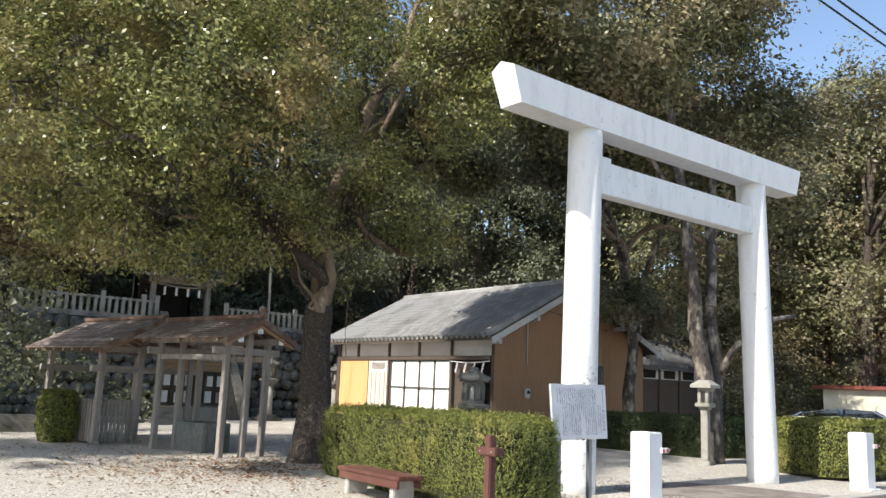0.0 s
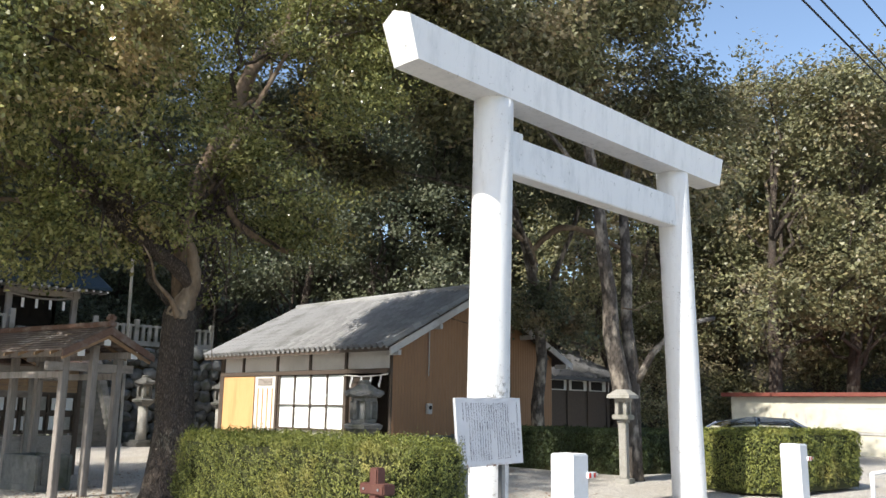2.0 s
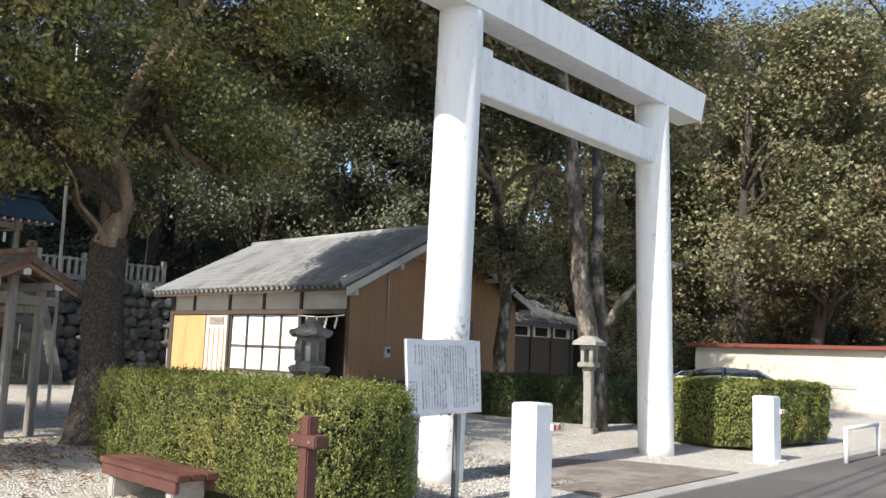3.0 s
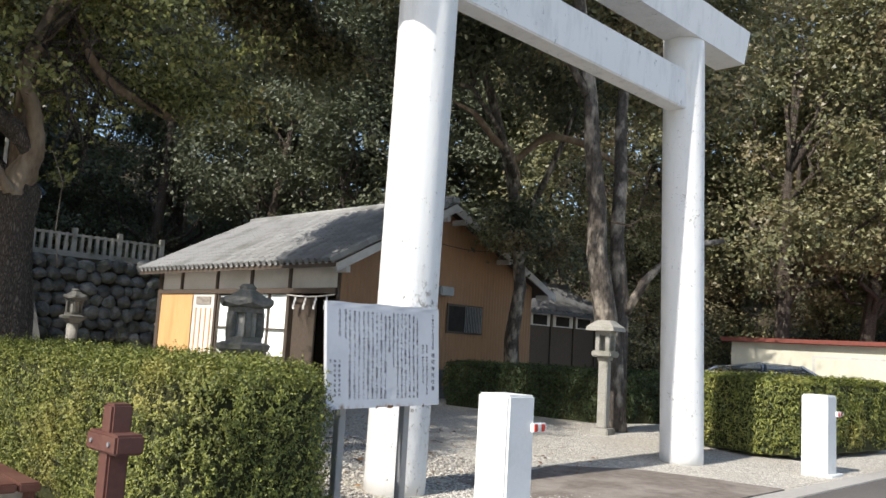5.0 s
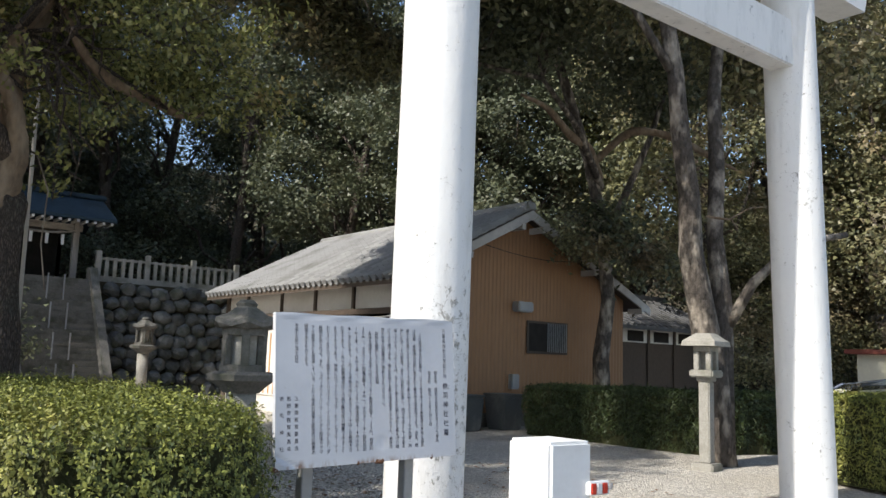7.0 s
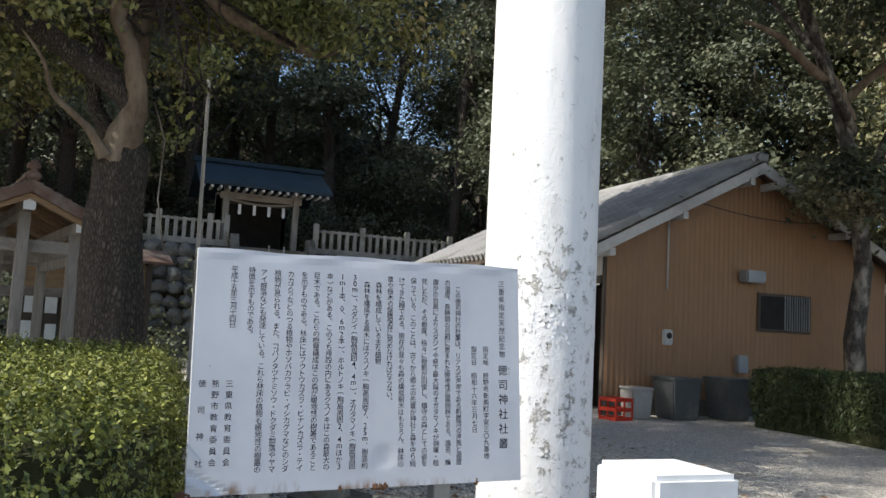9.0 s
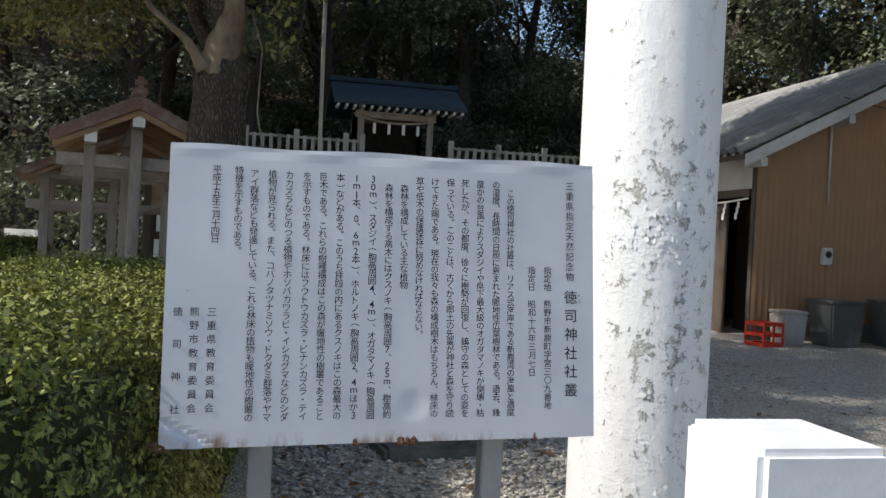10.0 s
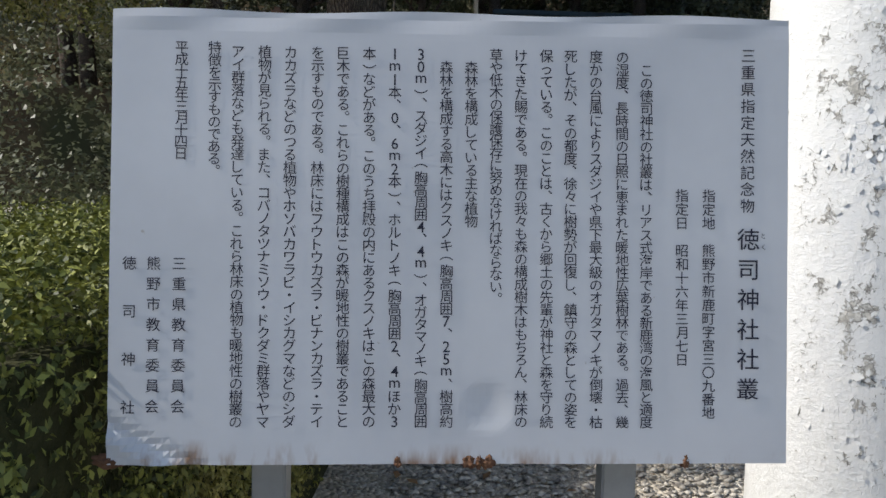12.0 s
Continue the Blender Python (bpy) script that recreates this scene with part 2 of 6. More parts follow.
M_LEAF = leaf_material("camphor_leaves", (0.050, 0.066, 0.023), (0.37, 0.37, 0.13), (0.42, 0.30, 0.15), 0.14, 0.27)
M_LEAF_DARK = leaf_material("dark_broadleaf_leaves", (0.058, 0.072, 0.042), (0.165, 0.18, 0.10), (0.22, 0.185, 0.11), 0.10, 0.5)
M_LEAF_OLIVE = leaf_material("olive_leaves", (0.070, 0.078, 0.040), (0.30, 0.29, 0.14), (0.36, 0.27, 0.16), 0.17, 0.45)
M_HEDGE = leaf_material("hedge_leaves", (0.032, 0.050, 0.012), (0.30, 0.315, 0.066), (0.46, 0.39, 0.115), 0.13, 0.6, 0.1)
# hedge leaves again, with the shade before the house put into their colour
M_HEDGE_SHADE = leaf_material("hedge_leaves_shade_toned", (0.025, 0.040, 0.014), (0.085, 0.115, 0.036), (0.11, 0.12, 0.045), 0.08, 0.5)
# twig colour kept near black so gaps between leaves look shaded
M_HEDGE_CORE = surface("hedge_twig_shade", (0.03, 0.035, 0.012), (0.05, 0.05, 0.02), None, 1, 20, 1.0, relief=0.9, depth=0.04)
M_DRY = leaf_material("dry_fallen_leaves", (0.16, 0.085, 0.04), (0.36, 0.21, 0.10), (0.10, 0.06, 0.035), 0.15, 0.7)
M_BIN = surface("dark_grey_plastic", (0.085, 0.09, 0.088), (0.11, 0.115, 0.11), (0.16, 0.16, 0.15), 2.5, 30, 0.5, relief=0.1)
M_RED = surface("red_plastic", (0.62, 0.06, 0.03), (0.52, 0.05, 0.03), None, 1, 20, 0.4, relief=0.0)
M_CREAM = surface("cream_wall", (0.72, 0.68, 0.54), (0.66, 0.62, 0.49), (0.56, 0.53, 0.43), 0.5, 10, 0.85, relief=0.1)
M_REDROOF = surface("red_brown_roof_edge", (0.24, 0.07, 0.05), (0.19, 0.06, 0.045), None, 1, 10, 0.6, relief=0.1)
M_CAR = surface("blue_grey_car_paint", (0.26, 0.29, 0.33), (0.28, 0.31, 0.35), None, 1, 30, 0.18, 0.5, relief=0.0, spec=0.6)
M_BLUE = surface("blue_copper_roof", (0.022, 0.040, 0.055), (0.032, 0.055, 0.072), (0.02, 0.03, 0.038), 1, 10, 0.8, relief=0.1)
M_GLASS = glass_material("window_glass")
M_RUBBER = surface("black_rubber", (0.02, 0.02, 0.02), (0.03, 0.03, 0.03), None, 1, 30, 0.8, relief=0.1)
M_TAN = surface("tan_timber", (0.42, 0.28, 0.16), (0.30, 0.19, 0.11), (0.24, 0.17, 0.12), 1.0, 10, 0.7, relief=0.3, depth=0.004, stretch=(1, 4, 6))
M_BOARD = surface("grey_roof_board", (0.21, 0.165, 0.14), (0.14, 0.105, 0.088), (0.34, 0.305, 0.28), 1.0, 10, 0.8, relief=0.4, depth=0.006, stretch=(3, 3, 3))
M_CEDAR = surface("red_cedar_shingle", (0.22, 0.14, 0.105), (0.15, 0.09, 0.07), (0.32, 0.27, 0.24), 1.0, 10, 0.8, relief=0.4, depth=0.006, stretch=(3, 3, 3))


# ---- mesh helpers ----
def thing(name, label, category, at=(0, 0, 0), turn=0, group="", kind=""):
    ob = new(name)
    ob.matrix_basis = pose(*at, 0, 0, turn)
    return tagged(ob, label, category, group, kind)


def part(name, bm, material, parent=None, label="", smooth=False):
    me = bpy.data.meshes.new(name)
    bm.to_mesh(me)
    bm.free()
    me.materials.append(material)
    if smooth:
        me.polygons.foreach_set("use_smooth", [True] * len(me.polygons))
    ob = new(name, me)
    ob.parent = parent
    if label:
        ob["label"] = label
    return ob


def solo(name, bm, material, label, category, group="", kind="", smooth=False):
    return tagged(part(name, bm, material, None, "", smooth), label, category, group, kind)


def box(bm, x0, x1, y0, y1, z0, z1, bevel=0.0, m=None):
    made = bmesh.ops.create_cube(bm, size=1.0)["verts"]
    mm = Matrix.Translation(((x0 + x1) / 2, (y0 + y1) / 2, (z0 + z1) / 2)) @ Matrix.Diagonal((x1 - x0, y1 - y0, z1 - z0, 1))
    bmesh.ops.transform(bm, matrix=mm, verts=made)
    if bevel:
        edges = list({e for v in made for e in v.link_edges})
        made = list({v for f in bmesh.ops.bevel(bm, geom=edges, offset=bevel, segments=2, affect='EDGES')["faces"] for v in f.verts} | {v for v in made if v.is_valid})
    if m is not None:
        bmesh.ops.transform(bm, matrix=m, verts=made)
    return bm


def boxed(x0, x1, y0, y1, z0, z1, bevel=0.0, m=None):
    return box(bmesh.new(), x0, x1, y0, y1, z0, z1, bevel, m)


def tube(bm, points, radii, seg=10, wob=0.0, cap=True):
    """A round limb along points with a radius at each, uneven by wob."""
    rings = []
    pts = [Vector(p) for p in points]
    for i, p in enumerate(pts):
        d = (pts[min(i + 1, len(pts) - 1)] - pts[max(i - 1, 0)]).normalized()
        a = d.orthogonal().normalized() if i == 0 else (a - d * a.dot(d)).normalized()
        b = d.cross(a)
        ring = []
        for k in range(seg):
            w = 2 * math.pi * k / seg
            r = radii[i] * (1 + wob * noise.noise(Vector((p.x * 1.7 + 3 * math.cos(w), p.y * 1.7 + 3 * math.sin(w), p.z * 0.9))))
            ring.append(bm.verts.new(p + (a * math.cos(w) + b * math.sin(w)) * r))
        rings.append(ring)
    for r0, r1 in zip(rings, rings[1:]):
        for k in range(seg):
            bm.faces.new((r0[k], r0[(k + 1) % seg], r1[(k + 1) % seg], r1[k]))
    if cap:
        bm.faces.new(rings[0][::-1])
        bm.faces.new(rings[-1])
    return bm


def prism(bm, poly, z0, z1):
    """Extrude a plan polygon from z0 to z1."""
    lo = [bm.verts.new((x, y, z0)) for x, y in poly]
    hi = [bm.verts.new((x, y, z1)) for x, y in poly]
    n = len(poly)
    for i in range(n):
        bm.faces.new((lo[i], lo[(i + 1) % n], hi[(i + 1) % n], hi[i]))
    bm.faces.new(lo[::-1])
    bm.faces.new(hi)
    return bm


def profile_x(bm, poly, x0, x1):
    """Extrude a (y, z) polygon from x0 to x1."""
    lo = [bm.verts.new((x0, y, z)) for y, z in poly]
    hi = [bm.verts.new((x1, y, z)) for y, z in poly]
    n = len(poly)
    for i in range(n):
        bm.faces.new((lo[i], lo[(i + 1) % n], hi[(i + 1) % n], hi[i]))
    bm.faces.new(lo[::-1])
    bm.faces.new(hi)
    bmesh.ops.recalc_face_normals(bm, faces=bm.faces)
    return bm


def profile_y(bm, poly, y0, y1):
    """Extrude an (x, z) polygon from y0 to y1."""
    lo = [bm.verts.new((x, y0, z)) for x, z in poly]
    hi = [bm.verts.new((x, y1, z)) for x, z in poly]
    n = len(poly)
    for i in range(n):
        bm.faces.new((lo[i], lo[(i + 1) % n], hi[(i + 1) % n], hi[i]))
    bm.faces.new(lo[::-1])
    bm.faces.new(hi)
    bmesh.ops.recalc_face_normals(bm, faces=bm.faces)
    return bm


def leaf_mesh(name, centres, normals, size, rng, droop=0.0, width=0.27, sides=4):
    """One folded leaf per centre: a bent diamond, or for far trees a three-cornered one, turned at random about a rough outward normal."""
    n = len(centres)
    nor = normals + rng.normal(0, 0.55, (n, 3))
    nor /= np.linalg.norm(nor, axis=1)[:, None] + 1e-9
    t = rng.normal(0, 1, (n, 3))
    t[:, 2] -= droop
    t -= nor * (t * nor).sum(1)[:, None]
    t /= np.linalg.norm(t, axis=1)[:, None] + 1e-9
    b = np.cross(nor, t)
    s = size * rng.uniform(0.6, 1.3, n)[:, None]
    verts = np.empty((n, 4, 3))
    verts[:, 0] = centres - t * s * 0.5
    verts[:, 1] = centres + b * s * width + nor * s * 0.08
    verts[:, 2] = centres + t * s * 0.5
    verts[:, 3] = centres - b * s * width + nor * s * 0.08
    if sides == 3:
        verts = verts[:, 1:]
    me = bpy.data.meshes.new(name)
    me.vertices.add(n * sides)
    me.vertices.foreach_set("co", verts.astype(np.float32).ravel())
    me.loops.add(n * sides)
    me.loops.foreach_set("vertex_index", np.arange(n * sides, dtype=np.int32))
    me.polygons.add(n)
    me.polygons.foreach_set("loop_start", np.arange(0, n * sides, sides, dtype=np.int32))
    me.update(calc_edges=True)
    return me


def crown_points(blobs, count, rng, clump=0.35, hollow=0.55, per=45):
    """Leaf places and outward normals in sprigs spread through ellipsoids (x, y, z, rx, ry, rz), denser to the outside."""
    vol = np.array([b[3] * b[4] * b[5] for b in blobs]) ** 0.75
    k = max(1, count // per)
    many = int(k * 2.4)
    which = rng.choice(len(blobs), many, p=vol / vol.sum())
    d = rng.normal(0, 1, (many, 3))
    d /= np.linalg.norm(d, axis=1)[:, None]
    r = hollow + (1.05 - hollow) * rng.random(many) ** 0.6
    bl = np.array(blobs)[which]
    c = bl[:, :3] + d * r[:, None] * bl[:, 3:]
    # sprigs gather in clumps, with gaps between them
    grain = 0.45 / (clump + 0.2)
    tuft = np.array([noise.noise(Vector(q) * grain) for q in c]) + rng.normal(0, 0.06, many)
    best = np.argsort(-tuft)[:k]
    c, d = c[best], d[best]
    pts = np.repeat(c, per, 0) + rng.normal(0, 1, (k * per, 3)) * np.array((clump, clump, clump * 0.6)) * np.repeat(rng.uniform(0.5, 1.4, k), per)[:, None]
    nor = np.repeat(d * 0.6, per, 0) + np.array((0, 0, 0.75))
    return pts, nor


def leaves(name, blobs, count, size, material, parent, seed, clump=0.35, hollow=0.55, droop=0.6, per=45, sides=4):
    rng = np.random.default_rng(seed)
    pts, nor = crown_points(blobs, count, rng, clump, hollow, per)
    me = leaf_mesh(name, pts, nor, size, rng, droop, 0.27 if sides == 4 else 0.36, sides)
    me.materials.append(material)
    ob = new(name, me)
    ob.parent = parent
    return ob


def bend(a, b, rng, steps=6, sway=0.12, lift=0.0):
    """Points of a crooked limb from a to b."""
    a, b = Vector(a), Vector(b)
    ln = (b - a).length
    out = [a + (b - a) * (i / steps) + Vector(rng.normal(0, 1, 3)) * sway * ln * 0.35 * math.sin(math.pi * i / steps) + Vector((0, 0, lift * math.sin(math.pi * i / steps))) for i in range(steps + 1)]
    return out


def limb(bm, a, b, r0, r1, rng, seg=8, sway=0.14, steps=6, lift=0.0):
    pts = bend(a, b, rng, steps, sway, lift)
    tube(bm, pts, [r0 + (r1 - r0) * i / steps for i in range(steps + 1)], seg, 0.25)
    return pts


def ground_z(x, y):
    """The court lies a little above the road."""
    s = min(max((y - 9.3) / 3.2, 0.0), 1.0)
    return 0.13 * s * s * (3 - 2 * s)

# ---- ground, road, hill ----
def build_ground():
    xs = sorted(set([-600, -200, -60] + list(np.arange(-20, 60.1, 1.0)) + [80, 200, 600]))
    ys = sorted(set([-600, -200, -60, -20] + list(np.arange(-6, 40.1, 0.8)) + [60, 200, 600]))
    bm = bmesh.new()
    grid = [[bm.verts.new((x, y, ground_z(x, y) + (0.012 * noise.noise(Vector((x * 0.7, y * 0.7, 0))) if y > 9 else 0))) for x in xs] for y in ys]
    for r0, r1 in zip(grid, grid[1:]):
        for k in range(len(xs) - 1):
            bm.faces.new((r0[k], r0[k + 1], r1[k + 1], r1[k]))
    solo("ground", bm, M_GRAVEL, "pale beige gravel court in front of the shrine", "ground", kind="structure", smooth=True)
    bm = bmesh.new()
    box(bm, -300, 300, -3.0, 7.75, -0.2, 0.006)
    solo("road", bm, M_ASPHALT, "grey worn asphalt lane along the shrine front", "road", kind="structure")
    bm = bmesh.new()
    box(bm, -300, 300, 7.75, 8.05, -0.2, 0.02, 0.008)
    solo("road_edge", bm, M_CONCRETE, "pale concrete edge strip beside the asphalt lane", "kerb", kind="structure")
    bm = bmesh.new()
    poly = [(12.2, 8.07), (13.4, 8.06), (14.9, 8.07), (15.9, 8.06), (15.8, 9.0), (15.62, 9.9), (14.6, 10.5), (13.4, 10.3), (12.6, 10.5), (12.35, 9.4)]
    prism(bm, poly, -0.1, 0.03)
    for v in bm.verts:
        if v.co.z > 0 and v.co.y > 9.3:
            v.co.z = ground_z(0, v.co.y) + 0.012
    solo("approach_paving", bm, M_PAVING, "dark worn paving of the approach under the gateway", "paving", kind="structure")


build_ground()


def build_hill():
    """Wooded slope behind the court, rising from the terrace."""
    bm = bmesh.new()
    xs = np.arange(-40, 90.1, 2.5)
    ys = np.arange(34.6, 90, 2.5)
    def hz(x, y):
        right = max(0.0, x - 24) * 0.9
        d = y - 35 + right * 0.0
        base = 3.95 if x < 22.5 else max(0.1, 3.95 - (x - 22.5) * 0.9)
        return base + max(0, d - 4) * 0.42 + 0.8 * noise.noise(Vector((x * 0.12, y * 0.12, 0)))
    grid = [[bm.verts.new((x, y, hz(x, y) if y > 35 else (3.9 if x < 23 else 0.0))) for x in xs] for y in ys]
    for r0, r1 in zip(grid, grid[1:]):
        for k in range(len(xs) - 1):
            bm.faces.new((r0[k], r0[k + 1], r1[k + 1], r1[k]))
    solo("hillside", bm, M_SOIL, "dark wooded slope covered in leaf litter", "hillside", kind="structure", smooth=True)
    bm = bmesh.new()
    ys = np.arange(6, 60.1, 3)
    xs = np.arange(44, 110.1, 3)
    grid = [[bm.verts.new((x, y, -0.3 + max(0, x - 46) * 0.45 + 0.8 * noise.noise(Vector((x * 0.12, y * 0.12, 3))))) for x in xs] for y in ys]
    for r0, r1 in zip(grid, grid[1:]):
        for k in range(len(xs) - 1):
            bm.faces.new((r0[k], r0[k + 1], r1[k + 1], r1[k]))
    solo("hillside_far", bm, M_SOIL, "dark wooded slope beyond the parking area", "hillside", kind="structure", smooth=True)


build_hill()


# ---- torii ----
TY = 9.89
def build_torii():
    t = thing("torii_gate", "tall white-painted concrete torii gate with peeling paint", "torii gate", (0, 0, 0))
    for (x0, y0, x1, y1, m) in ((11.51, 10.21, 11.33, 9.93, M_PAINT), (17.03, 10.02, 16.64, 9.93, M_PAINT_FAR)):
        bm = bmesh.new()
        n = 26
        pts = [(x0 + (x1 - x0) * i / n, y0 + (y1 - y0) * i / n, -0.05 + 6.35 * i / n) for i in range(n + 1)]
        tube(bm, pts, [0.312 - 0.012 * i / n for i in range(n + 1)], 48, 0.012)
        part("pillar", bm, m, t, "white pillar with flaking paint", smooth=True)
    # top beam: five-sided section, ends raked outwards, with a slight upward sag of the ends
    bm = bmesh.new()
    sec = [(-0.27, 0.0), (0.21, 0.0), (0.23, 0.57), (-0.03, 0.68), (-0.30, 0.57)]
    rings = []
    for i in range(25):
        f = i / 24
        up = 0.02 * (2 * f - 1) ** 2
        ring = []
        for y, z in sec:
            xa, xb = 9.44 - 0.26 * z / 0.7, 18.02 + 0.18 * z / 0.7
            ring.append(bm.verts.new((xa + (xb - xa) * f, TY + y, 6.21 + z + up)))
        rings.append(ring)
    for r0, r1 in zip(rings, rings[1:]):
        for k in range(5):
            bm.faces.new((r0[k], r0[(k + 1) % 5], r1[(k + 1) % 5], r1[k]))
    bm.faces.new(rings[0][::-1])
    bm.faces.new(rings[-1])
    bmesh.ops.recalc_face_normals(bm, faces=bm.faces)
    part("top_beam", bm, M_PAINT_HIGH, t, "white top beam with grey weather stains")
    bm = boxed(11.35, 16.7, TY - 0.12, TY + 0.16, 5.14, 5.72, 0.015)
    part("tie_beam", bm, M_PAINT_HIGH, t)
    bm = boxed(11.6, 11.86, TY - 0.1, TY + 0.1, 5.70, 5.82, 0.01)
    part("wedge", bm, M_PAINT_HIGH, t)


build_torii()


def paint_chips():
    """Curled chips of paint standing off the near pillar where the coat has cracked."""
    rng = random.Random(14)
    bm = bmesh.new()
    spots = [(1.62, 0.09, 4.45, 0.30, 120), (1.2, 0.20, 4.7, 0.35, 30), (0.75, 0.24, 4.6, 0.40, 70), (2.3, 0.35, 4.75, 0.4, 16), (4.3, 0.35, 5.2, 0.25, 40)]
    for zc, zs, ac, spread, count in spots:
        for k in range(count):
            z, w = rng.gauss(zc, zs), rng.gauss(ac, spread)
            if z < 0.2 or z > 5.0:
                continue
            f = (z + 0.05) / 6.35
            cx, cy, r = 11.51 - 0.18 * f, 10.21 - 0.28 * f, 0.314 - 0.012 * f
            size = rng.uniform(0.004, 0.012) * (1.8 if rng.random() < 0.12 else 1.0)
            n = rng.randint(4, 6)
            turn, lift = rng.uniform(0, 6.28), rng.uniform(0.05, 0.32)
            ring = []
            for i in range(n):
                q = 6.283 * i / n
                rr = size * rng.uniform(0.6, 1.25)
                u, v = rr * math.cos(q), rr * math.sin(q) * 1.3
                out = 0.0015 + lift * max(0.0, u * math.cos(turn) + v * math.sin(turn))
                a = w + u / r
                ring.append(bm.verts.new((cx + (r + out) * math.cos(a), cy + (r + out) * math.sin(a), z + v)))
            bm.faces.new(ring)
    ob = part("paint_chip", bm, M_WHITE, bpy.data.objects["torii_gate"], "curled chips of white paint")
    ob["kind"] = "stuff"


paint_chips()


# ---- hedges ----
def hedge(name, poly, z0, z1, count, size, label, seed, round_top=0.12, material=None, spray=1):
    """A clipped hedge over a plan polygon: solid core painted dark as the shade among twigs, a skin of small leaves."""
    h = thing(name, label, "hedge", (0, 0, 0))
    inset = 0.07
    cx, cy = sum(p[0] for p in poly) / len(poly), sum(p[1] for p in poly) / len(poly)
    core = [(x + (cx - x) * inset / math.hypot(cx - x, cy - y), y + (cy - y) * inset / math.hypot(cx - x, cy - y)) for x, y in poly]
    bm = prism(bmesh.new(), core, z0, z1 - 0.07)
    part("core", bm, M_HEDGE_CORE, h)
    rng = np.random.default_rng(seed)
    count //= spray
    per = []
    n = len(poly)
    for i in range(n):
        (xa, ya), (xb, yb) = poly[i], poly[(i + 1) % n]
        per.append(math.hypot(xb - xa, yb - ya))
    side = sum(per) * (z1 - z0)
    area = abs(sum(poly[i][0] * poly[(i + 1) % n][1] - poly[(i + 1) % n][0] * poly[i][1] for i in range(n))) / 2
    n_top = int(count * area / (area + side))
    n_side = count - n_top
    e = rng.choice(n, n_side, p=np.array(per) / sum(per))
    f = rng.random(n_side)
    p = np.array(poly)
    a, b = p[e], p[(e + 1) % n]
    xy = a + (b - a) * f[:, None]
    t = (b - a) / (np.linalg.norm(b - a, axis=1)[:, None] + 1e-9)
    sgn = 1.0 if sum(poly[i][0] * poly[(i + 1) % n][1] - poly[(i + 1) % n][0] * poly[i][1] for i in range(n)) > 0 else -1.0
    out = np.stack([t[:, 1], -t[:, 0]], 1) * sgn
    z = z0 + (z1 - z0) * rng.random(n_side)
    wave = np.array([noise.noise(Vector((x * 2.2, y * 2.2, zz * 2.2))) for x, y, zz in zip(xy[:, 0], xy[:, 1], z)])
    wave3 = np.array([noise.noise(Vector((x * 7, y * 7, zz * 5))) for x, y, zz in zip(xy[:, 0], xy[:, 1], z)])
    off = 0.085 * wave + 0.055 * wave3 + rng.normal(0, 0.026, n_side) - round_top * np.clip((z - z1 + 0.18) / 0.18, 0, 1) ** 2 - 0.10 * np.clip((z0 + 0.3 - z) / 0.3, 0, 1)
    xy = xy + out * off[:, None]
    c1 = np.column_stack([xy, z])
    n1 = np.column_stack([out, np.full(n_side, 0.35)])
    # leaves of the top face, scattered over the polygon by triangles about its middle
    tri = np.array([abs((poly[i][0] - cx) * (poly[(i + 1) % n][1] - cy) - (poly[(i + 1) % n][0] - cx) * (poly[i][1] - cy)) for i in range(n)])
    e2 = rng.choice(n, n_top, p=tri / tri.sum())
    r1, r2 = np.sqrt(rng.random(n_top)), rng.random(n_top)
    q = np.array((cx, cy)) * (1 - r1)[:, None] + p[e2] * (r1 * (1 - r2))[:, None] + p[(e2 + 1) % n] * (r1 * r2)[:, None]
    wave2 = np.array([noise.noise(Vector((x * 1.6, y * 1.6, 7.0))) for x, y in q])
    zt = z1 + 0.05 * wave2 + 0.035 * np.abs(rng.normal(0, 1, n_top)) - 0.03 - round_top * 0.6 * np.clip((r1 - 0.9) / 0.1, 0, 1) ** 2
    c2 = np.column_stack([q, zt])
    n2 = np.tile(np.array((0, 0, 1.0)), (n_top, 1))
    c, nor = np.vstack([c1, c2]), np.vstack([n1, n2])
    if spray > 1:
        # scale-like leaflets along short shoots that point out and up
        stem = nor + np.array((0, 0, 0.7)) + rng.normal(0, 0.4, c.shape)
        stem /= np.linalg.norm(stem, axis=1)[:, None]
        length = rng.uniform(0.05, 0.12, len(c))
        u = rng.uniform(-0.35, 1.0, (len(c), spray))
        fan = np.cross(stem, rng.normal(0, 1, c.shape))
        fan /= np.linalg.norm(fan, axis=1)[:, None]
        side_step = rng.normal(0, 0.013, (len(c), spray)) * (1.2 - u)
        c = (c[:, None] + stem[:, None] * (u * length[:, None])[:, :, None] + fan[:, None] * side_step[:, :, None]).reshape(-1, 3) + rng.normal(0, 0.004, (len(c) * spray, 3))
        nor = np.repeat(nor, spray, 0)
    me = leaf_mesh("foliage", c, nor, size, rng, -0.9, 0.13 if spray == 1 else 0.24)
    me.materials.append(material or M_HEDGE)
    ob = new("foliage", me)
    ob.parent = h
    return h


def rounded(poly, r=0.3, k=4):
    """Round the corners of a plan polygon."""
    out = []
    n = len(poly)
    for i in range(n):
        p0, p1, p2 = (Vector(poly[(i + d) % n]) for d in (-1, 0, 1))
        a = p1 + (p0 - p1).normalized() * min(r, (p0 - p1).length * 0.45)
        b = p1 + (p2 - p1).normalized() * min(r, (p2 - p1).length * 0.45)
        for s in range(k + 1):
            f = s / k
            q = a * (1 - f) ** 2 + p1 * 2 * f * (1 - f) + b * f * f
            out.append((q.x, q.y))
    return out


